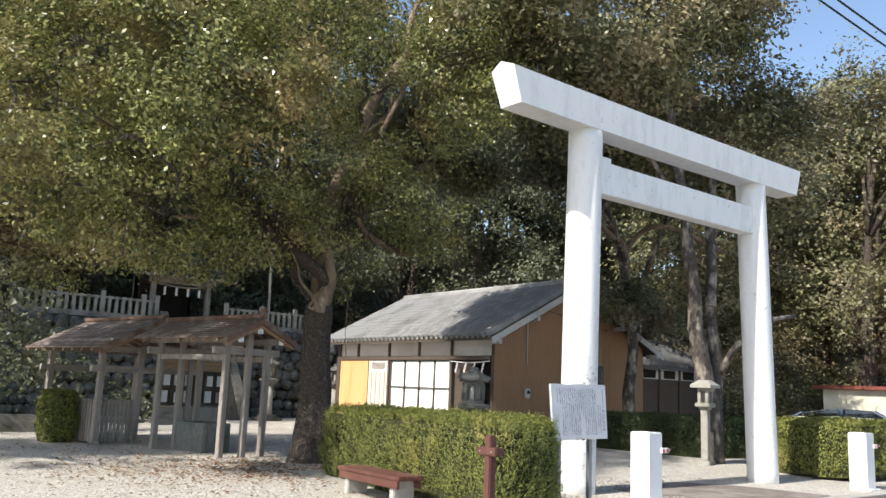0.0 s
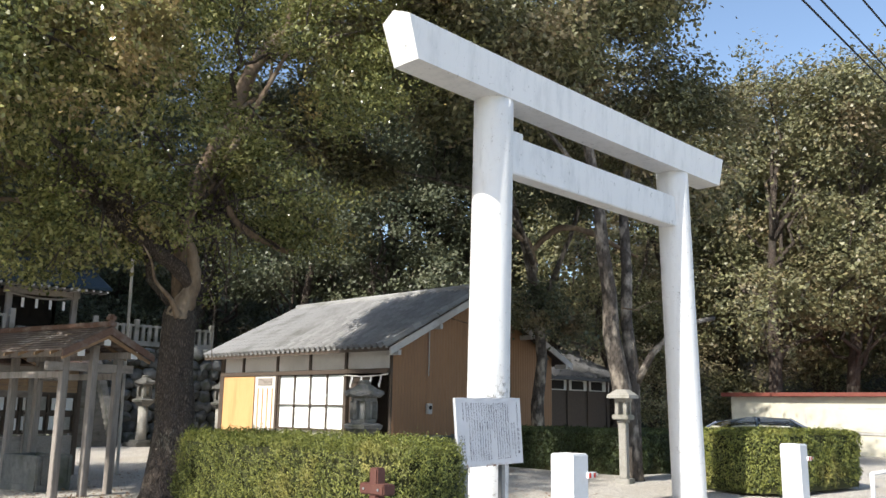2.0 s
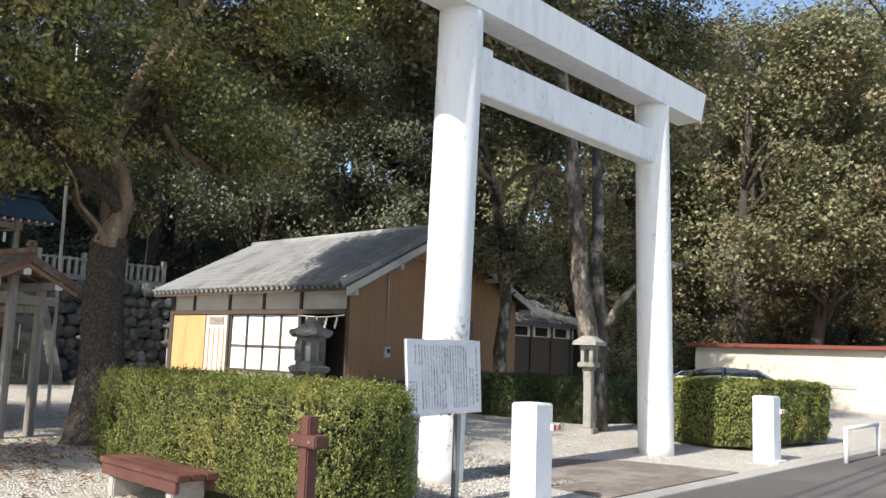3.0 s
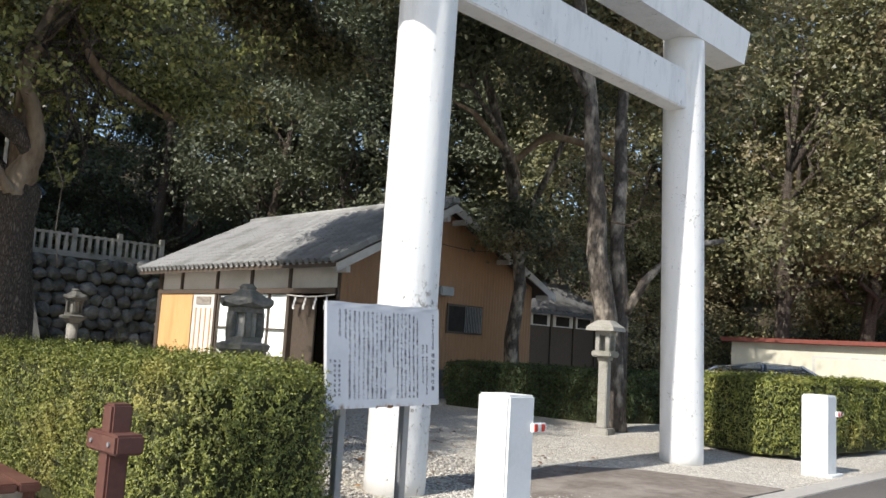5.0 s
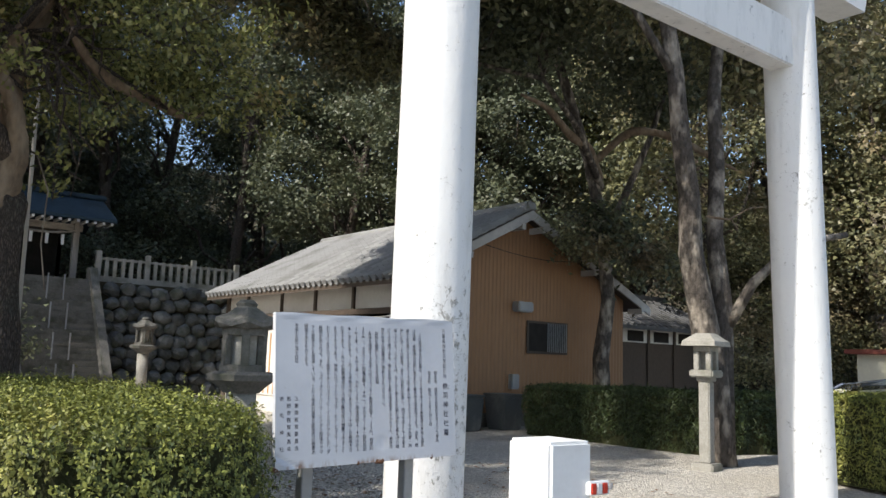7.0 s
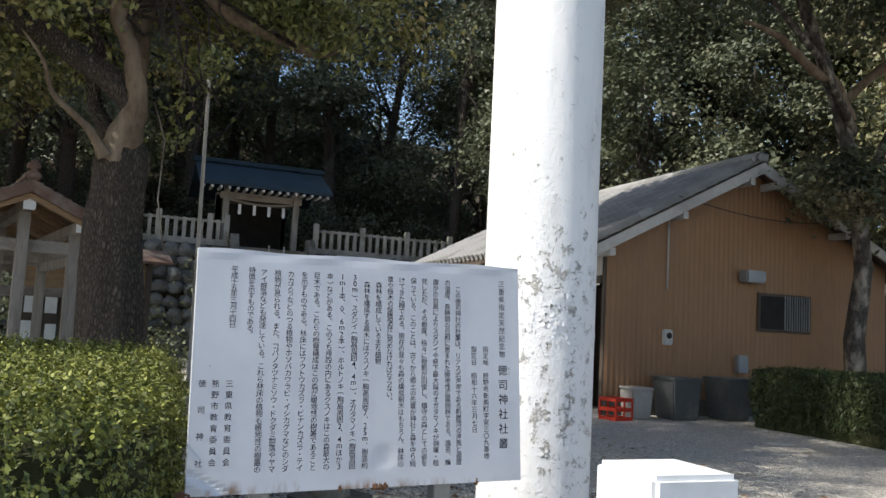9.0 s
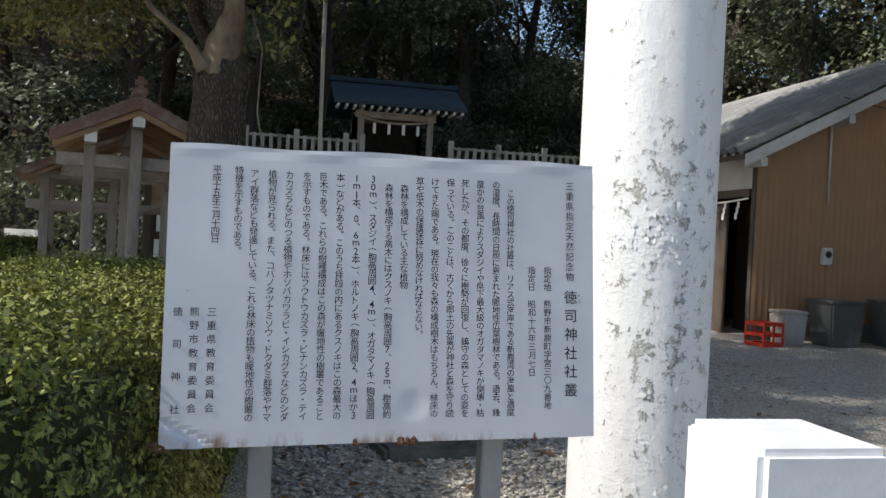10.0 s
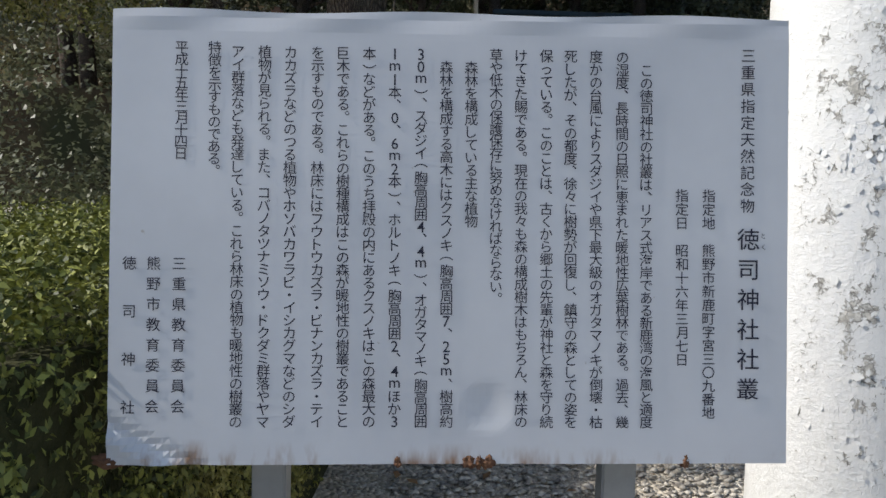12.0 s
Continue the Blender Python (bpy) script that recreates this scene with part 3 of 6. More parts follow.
hedge("clipped_hedge", rounded([(8.05, 8.35), (9.40, 8.45), (9.75, 13.2), (8.3, 13.4)], 0.5), 0.06, 1.23, 230000, 0.024, "long clipped green hedge beside the notice board", 11, spray=16)
hedge("clipped_hedge", rounded([(18.9, 9.9), (19.3, 9.2), (22.8, 8.8), (23.3, 9.6), (22.5, 11.0), (19.2, 11.1)], 0.3), 0.08, 1.28, 45000, 0.075, "squared green hedge beside the white bollard", 12)
# this hedge's shade is painted in through its darker leaf tones
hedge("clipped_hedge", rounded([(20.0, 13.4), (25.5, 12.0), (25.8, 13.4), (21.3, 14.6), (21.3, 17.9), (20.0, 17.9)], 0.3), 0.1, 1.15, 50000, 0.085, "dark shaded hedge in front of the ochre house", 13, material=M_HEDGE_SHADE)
hedge("clipped_hedge", rounded([(5.65, 20.6), (6.35, 20.6), (6.35, 21.5), (5.65, 21.5)], 0.2), 0.1, 1.25, 14000, 0.07, "small clipped bush beside the water pavilion", 14)


# ---- bollards, bench, posts ----
def bollard(x, y, z, h, w, name_label):
    b = thing("bollard", name_label, "bollard", (x, y, z))
    bm = boxed(-w / 2, w / 2, -w / 2, w / 2, -0.03, h, 0.018)
    part("post", bm, M_WHITE, b)
    part("base_plate", boxed(-w / 2 + 0.02, w / 2 + 0.13, -w / 2 - 0.05, w / 2 - 0.02, -0.03, 0.035, 0.01), M_WHITE, b)
    bm = boxed(w / 2 - 0.05, w / 2 + 0.12, -w / 2 - 0.03, -w / 2 + 0.03, h - 0.30, h - 0.225, 0.006)
    part("bracket", bm, M_WHITE, b)
    bm = bmesh.new()
    tube(bm, [(w / 2 + 0.10, -w / 2 - 0.031, h - 0.262), (w / 2 + 0.10, -w / 2 - 0.055, h - 0.262), (w / 2 + 0.10, -w / 2 - 0.06, h - 0.235)], [0.009] * 3, 8)
    part("chain_hook", bm, M_METAL, b)
    for k, m in enumerate((M_RED, M_WHITE, M_RED)):
        bm = boxed(w / 2 - 0.045 + 0.048 * k, w / 2 - 0.005 + 0.048 * k, -w / 2 - 0.042, -w / 2 - 0.031, h - 0.292, h - 0.232, 0.004)
        part("reflector", bm, m, b, "red reflector" if m is M_RED else "white reflector")
    return b


bollard(11.0, 8.38, 0.0, 1.14, 0.34, "square white concrete bollard with red reflectors")
bollard(17.98, 8.42, 0.0, 1.12, 0.36, "square white concrete bollard beside the far hedge")


def cross_post():
    p = thing("rail_post", "red-brown post with a short crosspiece beside the hedge", "post", (7.55, 8.05, 0))
    bm = boxed(-0.055, 0.055, -0.055, 0.055, -0.05, 1.12, 0.012)
    part("upright", bm, M_REDBROWN, p)
    bm = boxed(-0.075, 0.075, -0.17, 0.17, 0.88, 0.98, 0.012)
    part("crosspiece", bm, M_REDBROWN, p)
    for s in (-0.1, 0.1):
        bm = bmesh.new()
        tube(bm, [(-0.076, s, 0.93), (-0.084, s, 0.93)], [0.012, 0.012], 8)
        part("bolt", bm, M_METAL, p)


cross_post()


def bench():
    b = thing("bench", "long red-brown bench with pale concrete legs", "bench", (7.68, 10.55, 0.04), -3)
    for k in range(3):
        part("seat_plank", boxed(-0.21 + 0.145 * k, -0.075 + 0.145 * k, -0.85, 0.85, 0.36, 0.42, 0.01), M_REDBROWN, b)
    part("apron", boxed(-0.2, -0.16, -0.8, 0.8, 0.25, 0.36, 0.006), M_REDBROWN, b)
    part("apron", boxed(0.16, 0.2, -0.8, 0.8, 0.25, 0.36, 0.006), M_REDBROWN, b)
    for y in (-0.62, 0.62):
        part("leg", boxed(-0.17, 0.17, y - 0.06, y + 0.06, -0.08, 0.36, 0.012), M_CONCRETE, b)


bench()


# ---- notice board ----
# the sheet hangs a little askew: its four corners
B_TL, B_TR, B_BR, B_BL = Vector((9.491, 8.920, 1.789)), Vector((10.690, 8.920, 1.810)), Vector((10.727, 8.892, 1.008)), Vector((9.503, 8.850, 0.985))


def on_board(u, w, d=0.0):
    """A place on the sheet: u from its left edge, w from its lower edge (0 to 1), d metres in front of it."""
    p = B_BL * (1 - u) * (1 - w) + B_BR * u * (1 - w) + B_TL * (1 - u) * w + B_TR * u * w
    return p + Vector((0, -d, 0))


def sheet_bulge(u, w):
    """Waves, a dent near the lower middle, a creased lower corner and a wavy upper rim."""
    d = 0.004 * noise.noise(Vector((u * 3, 0, w * 2.5)))
    du, dw = (u - 0.553) / 0.030, (w - 0.125) / 0.050
    d -= 0.0035 * math.exp(-(du * du + dw * dw) ** 2) * (1 if dw > -0.6 else max(0.0, 1 + (dw + 0.6)))
    d += 0.006 * math.exp(-((u + w * 1.3 - 0.07) / 0.022) ** 2) - 0.004 * math.exp(-((u + w * 1.3 - 0.12) / 0.02) ** 2)
    d += 0.003 * math.exp(-((w - 0.985) / 0.02) ** 2) * math.sin(u * 23)
    return d


COLUMNS = (
    ("三重県指定天然記念物", 1319, 90, 355, 1.0), ("徳司神社社叢", 1321, 415, 685, 1.55), ("とく", 1348, 408, 428, 0.42),
    ("指定地　熊野市新鹿町字宮三〇九番地", 1250, 338, 728, 0.92), ("指定日　昭和十六年三月七日", 1202, 338, 632, 0.92),
    ("　この徳司神社の社叢は、リアス式海岸である新鹿湾の海風と適度", 1138, 96, 745, 0.92),
    ("の湿度、長時間の日照に恵まれた暖地性広葉樹林である。過去、幾", 1095, 96, 745, 0.92),
    ("度かの台風によりスダジイや県下最大級のオガタマノキが倒壊・枯", 1048, 96, 745, 0.92),
    ("死したが、その都度、徐々に樹勢が回復し、鎮守の森としての姿を", 1003, 96, 745, 0.92),
    ("保っている。このことは、古くから郷土の先輩が神社と森を守り続", 960, 96, 745, 0.92),
    ("けてきた賜である。現在の我々も森の構成樹木はもちろん、林床の", 915, 96, 745, 0.92),
    ("草や低木の保護保存に努めなければならない。", 871, 96, 525, 0.92),
    ("　森林を構成している主な植物", 827, 96, 388, 0.92),
    ("　森林を構成する高木にはクスノキ（胸高周囲7、25m、樹高約", 783, 96, 745, 0.92),
    ("30m）、スダジイ（胸高周囲4、4m）、オガタマノキ（胸高周囲", 738, 96, 745, 0.92),
    ("1m1本、0、6m2本）、ホルトノキ（胸高周囲2、4mほか3", 692, 96, 745, 0.92),
    ("本）などがある。このうち拝殿の内にあるクスノキはこの森最大の", 647, 96, 745, 0.92),
    ("巨木である。これらの樹種構成はこの森が暖地性の樹叢であること", 601, 96, 745, 0.92),
    ("を示すものである。林床にはフウトウカズラ・ビナンカズラ・テイ", 556, 96, 745, 0.92),
    ("カカズラなどのつる植物やホソバカワラビ・イシカグマなどのシダ", 508, 96, 745, 0.92),
    ("植物が見られる。また、コバノタツナミソウ・ドクダミ群落やヤマ", 463, 96, 745, 0.92),
    ("アイ群落なども発達している。これら林床の植物も暖地性の樹叢の", 416, 96, 745, 0.92),
    ("特徴を示すものである。", 375, 90, 305, 0.92),
    ("平成十五年三月十四日", 317, 90, 275, 0.92),
    ("三重県教育委員会", 316, 468, 718, 0.95), ("熊野市教育委員会", 272, 468, 718, 0.95), ("徳司神社", 230, 468, 720, 0.95),
)


def glyphs(text):
    """Flat meshes of single characters in the built-in font: vertices about the glyph's cell centre, in units of its size."""
    obs = {}
    for ch in sorted(set(text)):
        cu = bpy.data.curves.new("glyph", 'FONT')
        cu.body = ch
        cu.resolution_u = 2
        cu.offset = 0.003
        obs[ch] = new("glyph", cu)
    bpy.context.view_layer.update()
    dg = bpy.context.evaluated_depsgraph_get()
    out = {}
    for ch, ob in obs.items():
        me = bpy.data.meshes.new_from_object(ob.evaluated_get(dg))
        co = np.array([v.co[:2] for v in me.vertices]) if len(me.vertices) else np.zeros((0, 2))
        out[ch] = (co, [tuple(p.vertices) for p in me.polygons])
        bpy.data.meshes.remove(me)
    for ob in obs.values():
        cu = ob.data
        bpy.data.objects.remove(ob)
        bpy.data.curves.remove(cu)
    return out


def build_board():
    b = thing("notice_board", "white metal notice board with Japanese text and rust stains", "notice board", (0, 0, 0))
    m, nt, p = links_of("board_enamel")
    v = coords(nt)
    n = noise_of(nt, v, 3.0, 5)
    g = noise_of(nt, v, 90, 4)
    col = mix_colour(nt, ramp(nt, n, 0.4, 0.75), (0.60, 0.61, 0.64), (0.53, 0.54, 0.57))
    sep = nt.nodes.new("ShaderNodeSeparateXYZ")
    nt.links.new(v, sep.inputs[0])
    low = ramp(nt, sep.outputs[2], 1.035, 1.0)
    r = nt.nodes.new("ShaderNodeMath")
    r.operation = 'MULTIPLY'
    nt.links.new(low, r.inputs[0])
    nt.links.new(ramp(nt, noise_of(nt, coords(nt, (1, 1, 0.3)), 7.0, 5, 0.7), 0.5, 0.62), r.inputs[1])
    col = mix_colour(nt, r.outputs[0], col, (0.24, 0.12, 0.05))
    specks = ramp(nt, noise_of(nt, v, 46, 2), 0.77, 0.80)
    col = mix_colour(nt, specks, col, (0.42, 0.40, 0.38))
    nt.links.new(col, p.inputs["Base Color"])
    p.inputs["Roughness"].default_value = 0.42
    bump(nt, p, g, 0.05, 0.001)
    # the sheet, with a dent near the lower middle and a creased lower corner
    bm = bmesh.new()
    nx, nz = 100, 66
    grid = [[bm.verts.new(on_board(i / nx, k / nz, sheet_bulge(i / nx, k / nz)) + Vector((0, 0, 0.003 * math.sin(i * 0.17) if k == nz else 0))) for i in range(nx + 1)] for k in range(nz + 1)]
    for r0, r1 in zip(grid, grid[1:]):
        for k in range(nx):
            bm.faces.new((r0[k], r0[k + 1], r1[k + 1], r1[k]))
    edge = [e for e in bm.edges if e.is_boundary]
    ext = bmesh.ops.extrude_edge_only(bm, edges=edge)["geom"]
    bmesh.ops.translate(bm, vec=(0, 0.03, 0), verts=[q for q in ext if isinstance(q, bmesh.types.BMVert)])
    bmesh.ops.recalc_face_normals(bm, faces=bm.faces)
    part("panel", bm, m, b, "white enamelled sheet, dented and creased", smooth=False)
    bm = bmesh.new()
    lo = [bm.verts.new(on_board(u, w, -0.031)) for u, w in ((0.01, 0.01), (0.99, 0.01), (0.99, 0.99), (0.01, 0.99))]
    hi = [bm.verts.new(on_board(u, w, -0.052)) for u, w in ((0.01, 0.01), (0.99, 0.01), (0.99, 0.99), (0.01, 0.99))]
    for k in range(4):
        bm.faces.new((lo[k], lo[(k + 1) % 4], hi[(k + 1) % 4], hi[k]))
    bm.faces.new(lo)
    bm.faces.new(hi[::-1])
    bmesh.ops.recalc_face_normals(bm, faces=bm.faces)
    part("back_frame", bm, M_METAL, b)
    for x in (9.765, 10.442):
        part("leg", boxed(x - 0.033, x + 0.033, 8.975, 9.04, -0.05, 1.74, 0.004), M_METAL, b, "grey square steel leg")
    for u, w in ((0.0, 0.026), (0.525, 0.013), (0.553, 0.014), (0.42, 0.007), (0.848, 0.009), (0.54, 0.007)):
        bm = bmesh.new()
        bmesh.ops.create_icosphere(bm, subdivisions=3, radius=1.0)
        for vv in bm.verts:
            vv.co = Vector((vv.co.x * w, vv.co.y * 0.010, vv.co.z * 0.013)) * (1 + 0.6 * noise.noise(vv.co * 2.6 + Vector((u * 90, 0, 0))))
        bmesh.ops.translate(bm, vec=on_board(u, 0.004, -0.008), verts=bm.verts)
        part("rust_blister", bm, M_RUST, b, "brown rust along the lower edge")
    gl = glyphs("".join(c[0] for c in COLUMNS))
    for text, px, y0, y1, size in COLUMNS:
        em = 0.0268 * size
        n = len(text)
        verts, faces = [], []
        for i, ch in enumerate(text):
            co, polys = gl[ch]
            if not len(co):
                continue
            cu, cw = (px - 195) / 1197, 1 - (y0 + (y1 - y0) * i / max(1, n - 1) - 24) / 797
            q = co.copy()
            mid = (q.max(0) + q.min(0)) / 2
            if ch in "、。":
                q = q - mid + np.array((0.28, 0.30))
            elif ch in "（）":
                q = q - mid
                q = np.stack([q[:, 1], -q[:, 0]], 1)
            elif ch in "0123456789m":
                q = (q - mid) * 1.15
            else:
                q = q - np.array((mid[0], 0.36 if abs(mid[1] - 0.36) < 0.2 else mid[1]))
            base = len(verts)
            for a, c in q:
                u, w = cu + em * a / 1.2, cw + em * c / 0.8
                verts.append(on_board(u, w, sheet_bulge(u, w) + 0.0022))
            faces += [tuple(base + k for k in f) for f in polys]
        me = bpy.data.meshes.new("text_column")
        me.from_pydata(verts, [], faces)
        me.materials.append(M_INK)
        ob = new("text_column", me)
        ob.parent = b
        ob["kind"] = "stuff"


build_board()

# ---- trees ----
def tree_group(name, label, at=(0, 0, 0), group="trees of the shrine grove"):
    return thing(name, label, "tree", at, 0, group)


def smooth_line(pts, radii, steps=4):
    """A curve through the points, with radii in between."""
    p = [Vector(q) for q in pts]
    out, rad = [], []
    for i in range(len(p) - 1):
        a, b, c, d = p[max(i - 1, 0)], p[i], p[i + 1], p[min(i + 2, len(p) - 1)]
        for k in range(steps):
            f = k / steps
            out.append(0.5 * (2 * b + (c - a) * f + (2 * a - 5 * b + 4 * c - d) * f * f + (3 * b - a - 3 * c + d) * f ** 3))
            rad.append((radii[i] + (radii[i + 1] - radii[i]) * f) * (1 + 0.07 * math.sin(7.3 * i + 2.1 * k)))
    return out + [p[-1]], rad + [radii[-1]]


def big_tree():
    """The old tree beside the water pavilion: stout trunk, forked low, limbs reaching out over the court."""
    t = tree_group("camphor_tree", "old broadleaf tree with a stout furrowed trunk forking low", (0, 0, 0))
    rng = np.random.default_rng(5)
    bm = bmesh.new()
    base = Vector((9.30, 15.25, 0.0))
    prof = [(0, 0.52), (0.15, 0.44), (0.4, 0.385), (0.8, 0.345), (1.2, 0.32), (1.6, 0.305), (2.0, 0.29), (2.4, 0.275), (2.8, 0.262), (3.0, 0.268), (3.15, 0.262), (3.27, 0.20), (3.34, 0.08)]
    tube(bm, [base + Vector((0.03 * math.sin(z * 2), 0, z + 0.05)) for z, r in prof], [r for z, r in prof], 40, 0.20)
    bm_pale = bmesh.new()
    bend_up = [(9.27, 15.24, 2.8), (9.26, 15.2, 3.15), (9.31, 15.1, 3.42), (9.38, 15.03, 3.72), (9.33, 15.0, 4.0), (9.30, 15.0, 4.2), (9.2, 15.0, 4.42), (9.12, 15.0, 4.62), (9.25, 14.9, 5.05), (9.6, 14.8, 5.7), (10.0, 14.5, 6.8), (10.6, 14.3, 8.2)]
    tube(bm_pale, *smooth_line(bend_up, [0.15, 0.215, 0.165, 0.115, 0.105, 0.095, 0.085, 0.08, 0.07, 0.065, 0.05, 0.03]), 16, 0.22)
    tube(bm, *smooth_line([(9.36, 15.05, 3.62), (9.12, 15.08, 3.9), (8.75, 15.1, 4.14), (8.4, 15.05, 4.3), (8.1, 15.0, 4.42), (7.8, 15.0, 4.7)], [0.11, 0.125, 0.12, 0.115, 0.11, 0.10]), 14, 0.18)
    tube(bm_pale, *smooth_line([(9.12, 15.0, 3.1), (8.97, 14.96, 3.34), (8.78, 14.92, 3.5), (8.60, 14.88, 3.66), (8.5, 14.85, 3.95), (8.3, 14.8, 4.2)], [0.07, 0.042, 0.032, 0.027, 0.02, 0.01]), 9, 0.2)
    tube(bm_pale, *smooth_line([(9.55, 14.8, 5.6), (9.9, 14.85, 5.0), (10.25, 14.9, 4.74), (10.8, 14.95, 4.62), (11.15, 14.95, 4.52), (11.45, 14.95, 4.6)], [0.05, 0.06, 0.07, 0.068, 0.055, 0.02]), 10, 0.2)
    # tall upright limb that rises from behind the fork and leans over the court
    high = [(9.3, 15.4, 3.0), (9.36, 15.55, 4.2), (9.42, 15.6, 5.1), (9.9, 15.6, 6.3), (10.3, 15.6, 7.3), (10.8, 15.7, 8.4), (11.7, 15.7, 9.6), (12.9, 15.8, 10.6), (14.4, 16.0, 11.4)]
    tube(bm_pale, *smooth_line(high, [0.12, 0.11, 0.12, 0.135, 0.14, 0.135, 0.12, 0.10, 0.06]), 14, 0.16)
    tube(bm_pale, *smooth_line([(10.2, 15.6, 7.1), (10.7, 15.3, 7.6), (10.8, 15.2, 8.0), (10.7, 15.1, 8.3)], [0.05, 0.04, 0.03, 0.012]), 8, 0.2)
    tube(bm_pale, *smooth_line([(11.5, 15.7, 9.4), (11.4, 15.4, 10.3), (11.8, 15.2, 11.4)], [0.09, 0.07, 0.03]), 8, 0.2)
    west = [(8.1, 15.0, 4.42), (7.9, 15.0, 4.6), (7.8, 15.0, 4.7), (7.6, 15.0, 4.85), (7.43, 15.0, 4.98), (7.05, 15.0, 5.5), (6.7, 15.0, 6.2), (5.9, 15.2, 7.4)]
    tube(bm, *smooth_line(west, [0.11, 0.105, 0.10, 0.095, 0.09, 0.075, 0.06, 0.03]), 12, 0.16)
    tube(bm_pale, *smooth_line([(7.5, 15.0, 4.93), (7.0, 14.95, 4.75), (6.5, 14.9, 4.6), (5.9, 14.8, 4.5)], [0.075, 0.065, 0.05, 0.018]), 10, 0.2)
    tube(bm_pale, *smooth_line([(6.9, 14.95, 4.72), (6.6, 14.8, 5.0), (6.3, 14.7, 5.1), (5.9, 14.6, 5.35)], [0.04, 0.035, 0.025, 0.01]), 8, 0.2)
    part("limb", bm_pale, M_BARK_LIMB, t, "smooth tan limbs", smooth=True)
    limbs = [((6.7, 15.0, 6.2), (4.2, 15.6, 7.6), 0.06, 0.03), ((8.1, 15.0, 4.42), (7.6, 13.4, 6.2), 0.06, 0.03),
             ((9.2, 15.4, 3.35), (8.2, 17.5, 7.0), 0.09, 0.04), ((9.0, 15.3, 4.2), (8.4, 15.9, 8.4), 0.07, 0.03),
             ((8.0, 14.95, 4.72), (5.5, 13.2, 5.6), 0.06, 0.03), ((7.43, 15.0, 4.98), (5.2, 17.5, 6.4), 0.07, 0.03),
             ((9.0, 15.9, 8.0), (10.8, 20.0, 12.0), 0.06, 0.03), ((10.3, 15.6, 7.3), (9.4, 14.0, 8.6), 0.05, 0.03)]
    starts = [Vector(q) for q in high[3:] + west[4:] + bend_up[7:]]
    for a, b, r0, r1 in limbs:
        starts += limb(bm, a, b, r0, r1, rng, 10, 0.12, 7)[3:]
    blobs = [(4.6, 15.0, 7.2, 2.6, 2.6, 2.2), (6.8, 14.2, 8.6, 2.4, 2.4, 2.4), (10.0, 17.4, 9.8, 2.4, 1.6, 2.2), (5.6, 17.6, 7.6, 2.6, 2.4, 2.4), (8.0, 17.4, 9.5, 2.6, 2.4, 2.6),
             (11.6, 14.2, 8.3, 1.5, 1.6, 1.4), (4.0, 13.2, 5.6, 2.0, 1.8, 1.3), (6.3, 15.4, 5.8, 1.7, 1.6, 0.9), (10.6, 16.6, 6.2, 1.6, 1.3, 1.2), (6.5, 18.3, 5.2, 1.8, 1.6, 1.2), (9.3, 16.7, 5.4, 1.3, 1.1, 0.9),
             (7.9, 13.4, 5.6, 1.4, 1.1, 1.0), (10.7, 13.9, 5.9, 1.3, 1.1, 0.9), (6.2, 13.2, 6.2, 1.8, 1.5, 1.3), (10.6, 14.9, 5.5, 1.3, 1.0, 0.8), (8.7, 14.1, 4.75, 1.0, 0.6, 0.45), (12.6, 14.2, 9.2, 1.9, 1.6, 1.5), (13.6, 15.4, 10.4, 1.8, 1.6, 1.4),
             (5.0, 14.8, 4.3, 1.5, 1.3, 0.8), (3.6, 14.0, 4.7, 1.5, 1.3, 0.9), (11.7, 14.8, 4.9, 0.8, 0.6, 0.45), (5.2, 12.4, 6.6, 2.0, 1.5, 1.3), (7.3, 14.2, 4.5, 1.1, 0.7, 0.4), (8.2, 15.7, 4.4, 0.8, 0.6, 0.5), (9.9, 14.7, 4.45, 0.55, 0.4, 0.4), (7.4, 17.4, 4.25, 1.2, 0.9, 0.45), (5.9, 17.2, 4.3, 1.2, 1.0, 0.5), (4.6, 18.2, 4.0, 1.2, 1.0, 0.6),
             (8.3, 14.6, 4.75, 0.9, 0.6, 0.45), (7.4, 14.6, 4.2, 0.9, 0.7, 0.5), (9.85, 15.0, 3.45, 0.3, 0.3, 0.5), (10.0, 15.1, 4.5, 0.5, 0.4, 0.5), (6.8, 15.6, 4.0, 0.9, 0.7, 0.5), (9.2, 15.5, 4.9, 0.8, 0.5, 0.4)]
    for bl in blobs:
        for k in range(5):
            d = rng.normal(0, 0.55, 3)
            tgt = Vector(bl[:3]) + Vector((d[0] * bl[3], d[1] * bl[4], d[2] * bl[5]))
            near = sorted(starts, key=lambda q: (q - tgt).length)[int(rng.integers(0, 4))]
            limb(bm, near, tgt, 0.03, 0.008, rng, 5, 0.22, 5)
    part("trunk", bm, M_BARK, t, "furrowed grey-brown trunk and limbs", smooth=True)
    leaves("crown_top", [(10.8, 19.5, 12.4, 3.0, 1.1, 1.7), (12.8, 18.9, 11.4, 2.2, 0.8, 1.2), (9.2, 19.6, 12.6, 2.0, 1.2, 1.3), (8.6, 20.0, 14.0, 1.6, 1.3, 1.2)], 34000, 0.14, M_LEAF, t, 22, 0.35, 0.3)
    leaves("crown", blobs, 240000, 0.086, M_LEAF, t, 21, 0.20, 0.60, 0.9, 70)
    bm = bmesh.new()
    for k in range(1):
        a = Vector((9.55 + 0.05 * k, 14.9, 3.7))
        tube(bm, [a, a + Vector((0.12, -0.12, -0.4)), a + Vector((0.1, -0.12, -1.0 - 0.3 * k)), a + Vector((0.2, -0.05, -1.5 - 0.3 * k))], [0.008] * 4, 5)
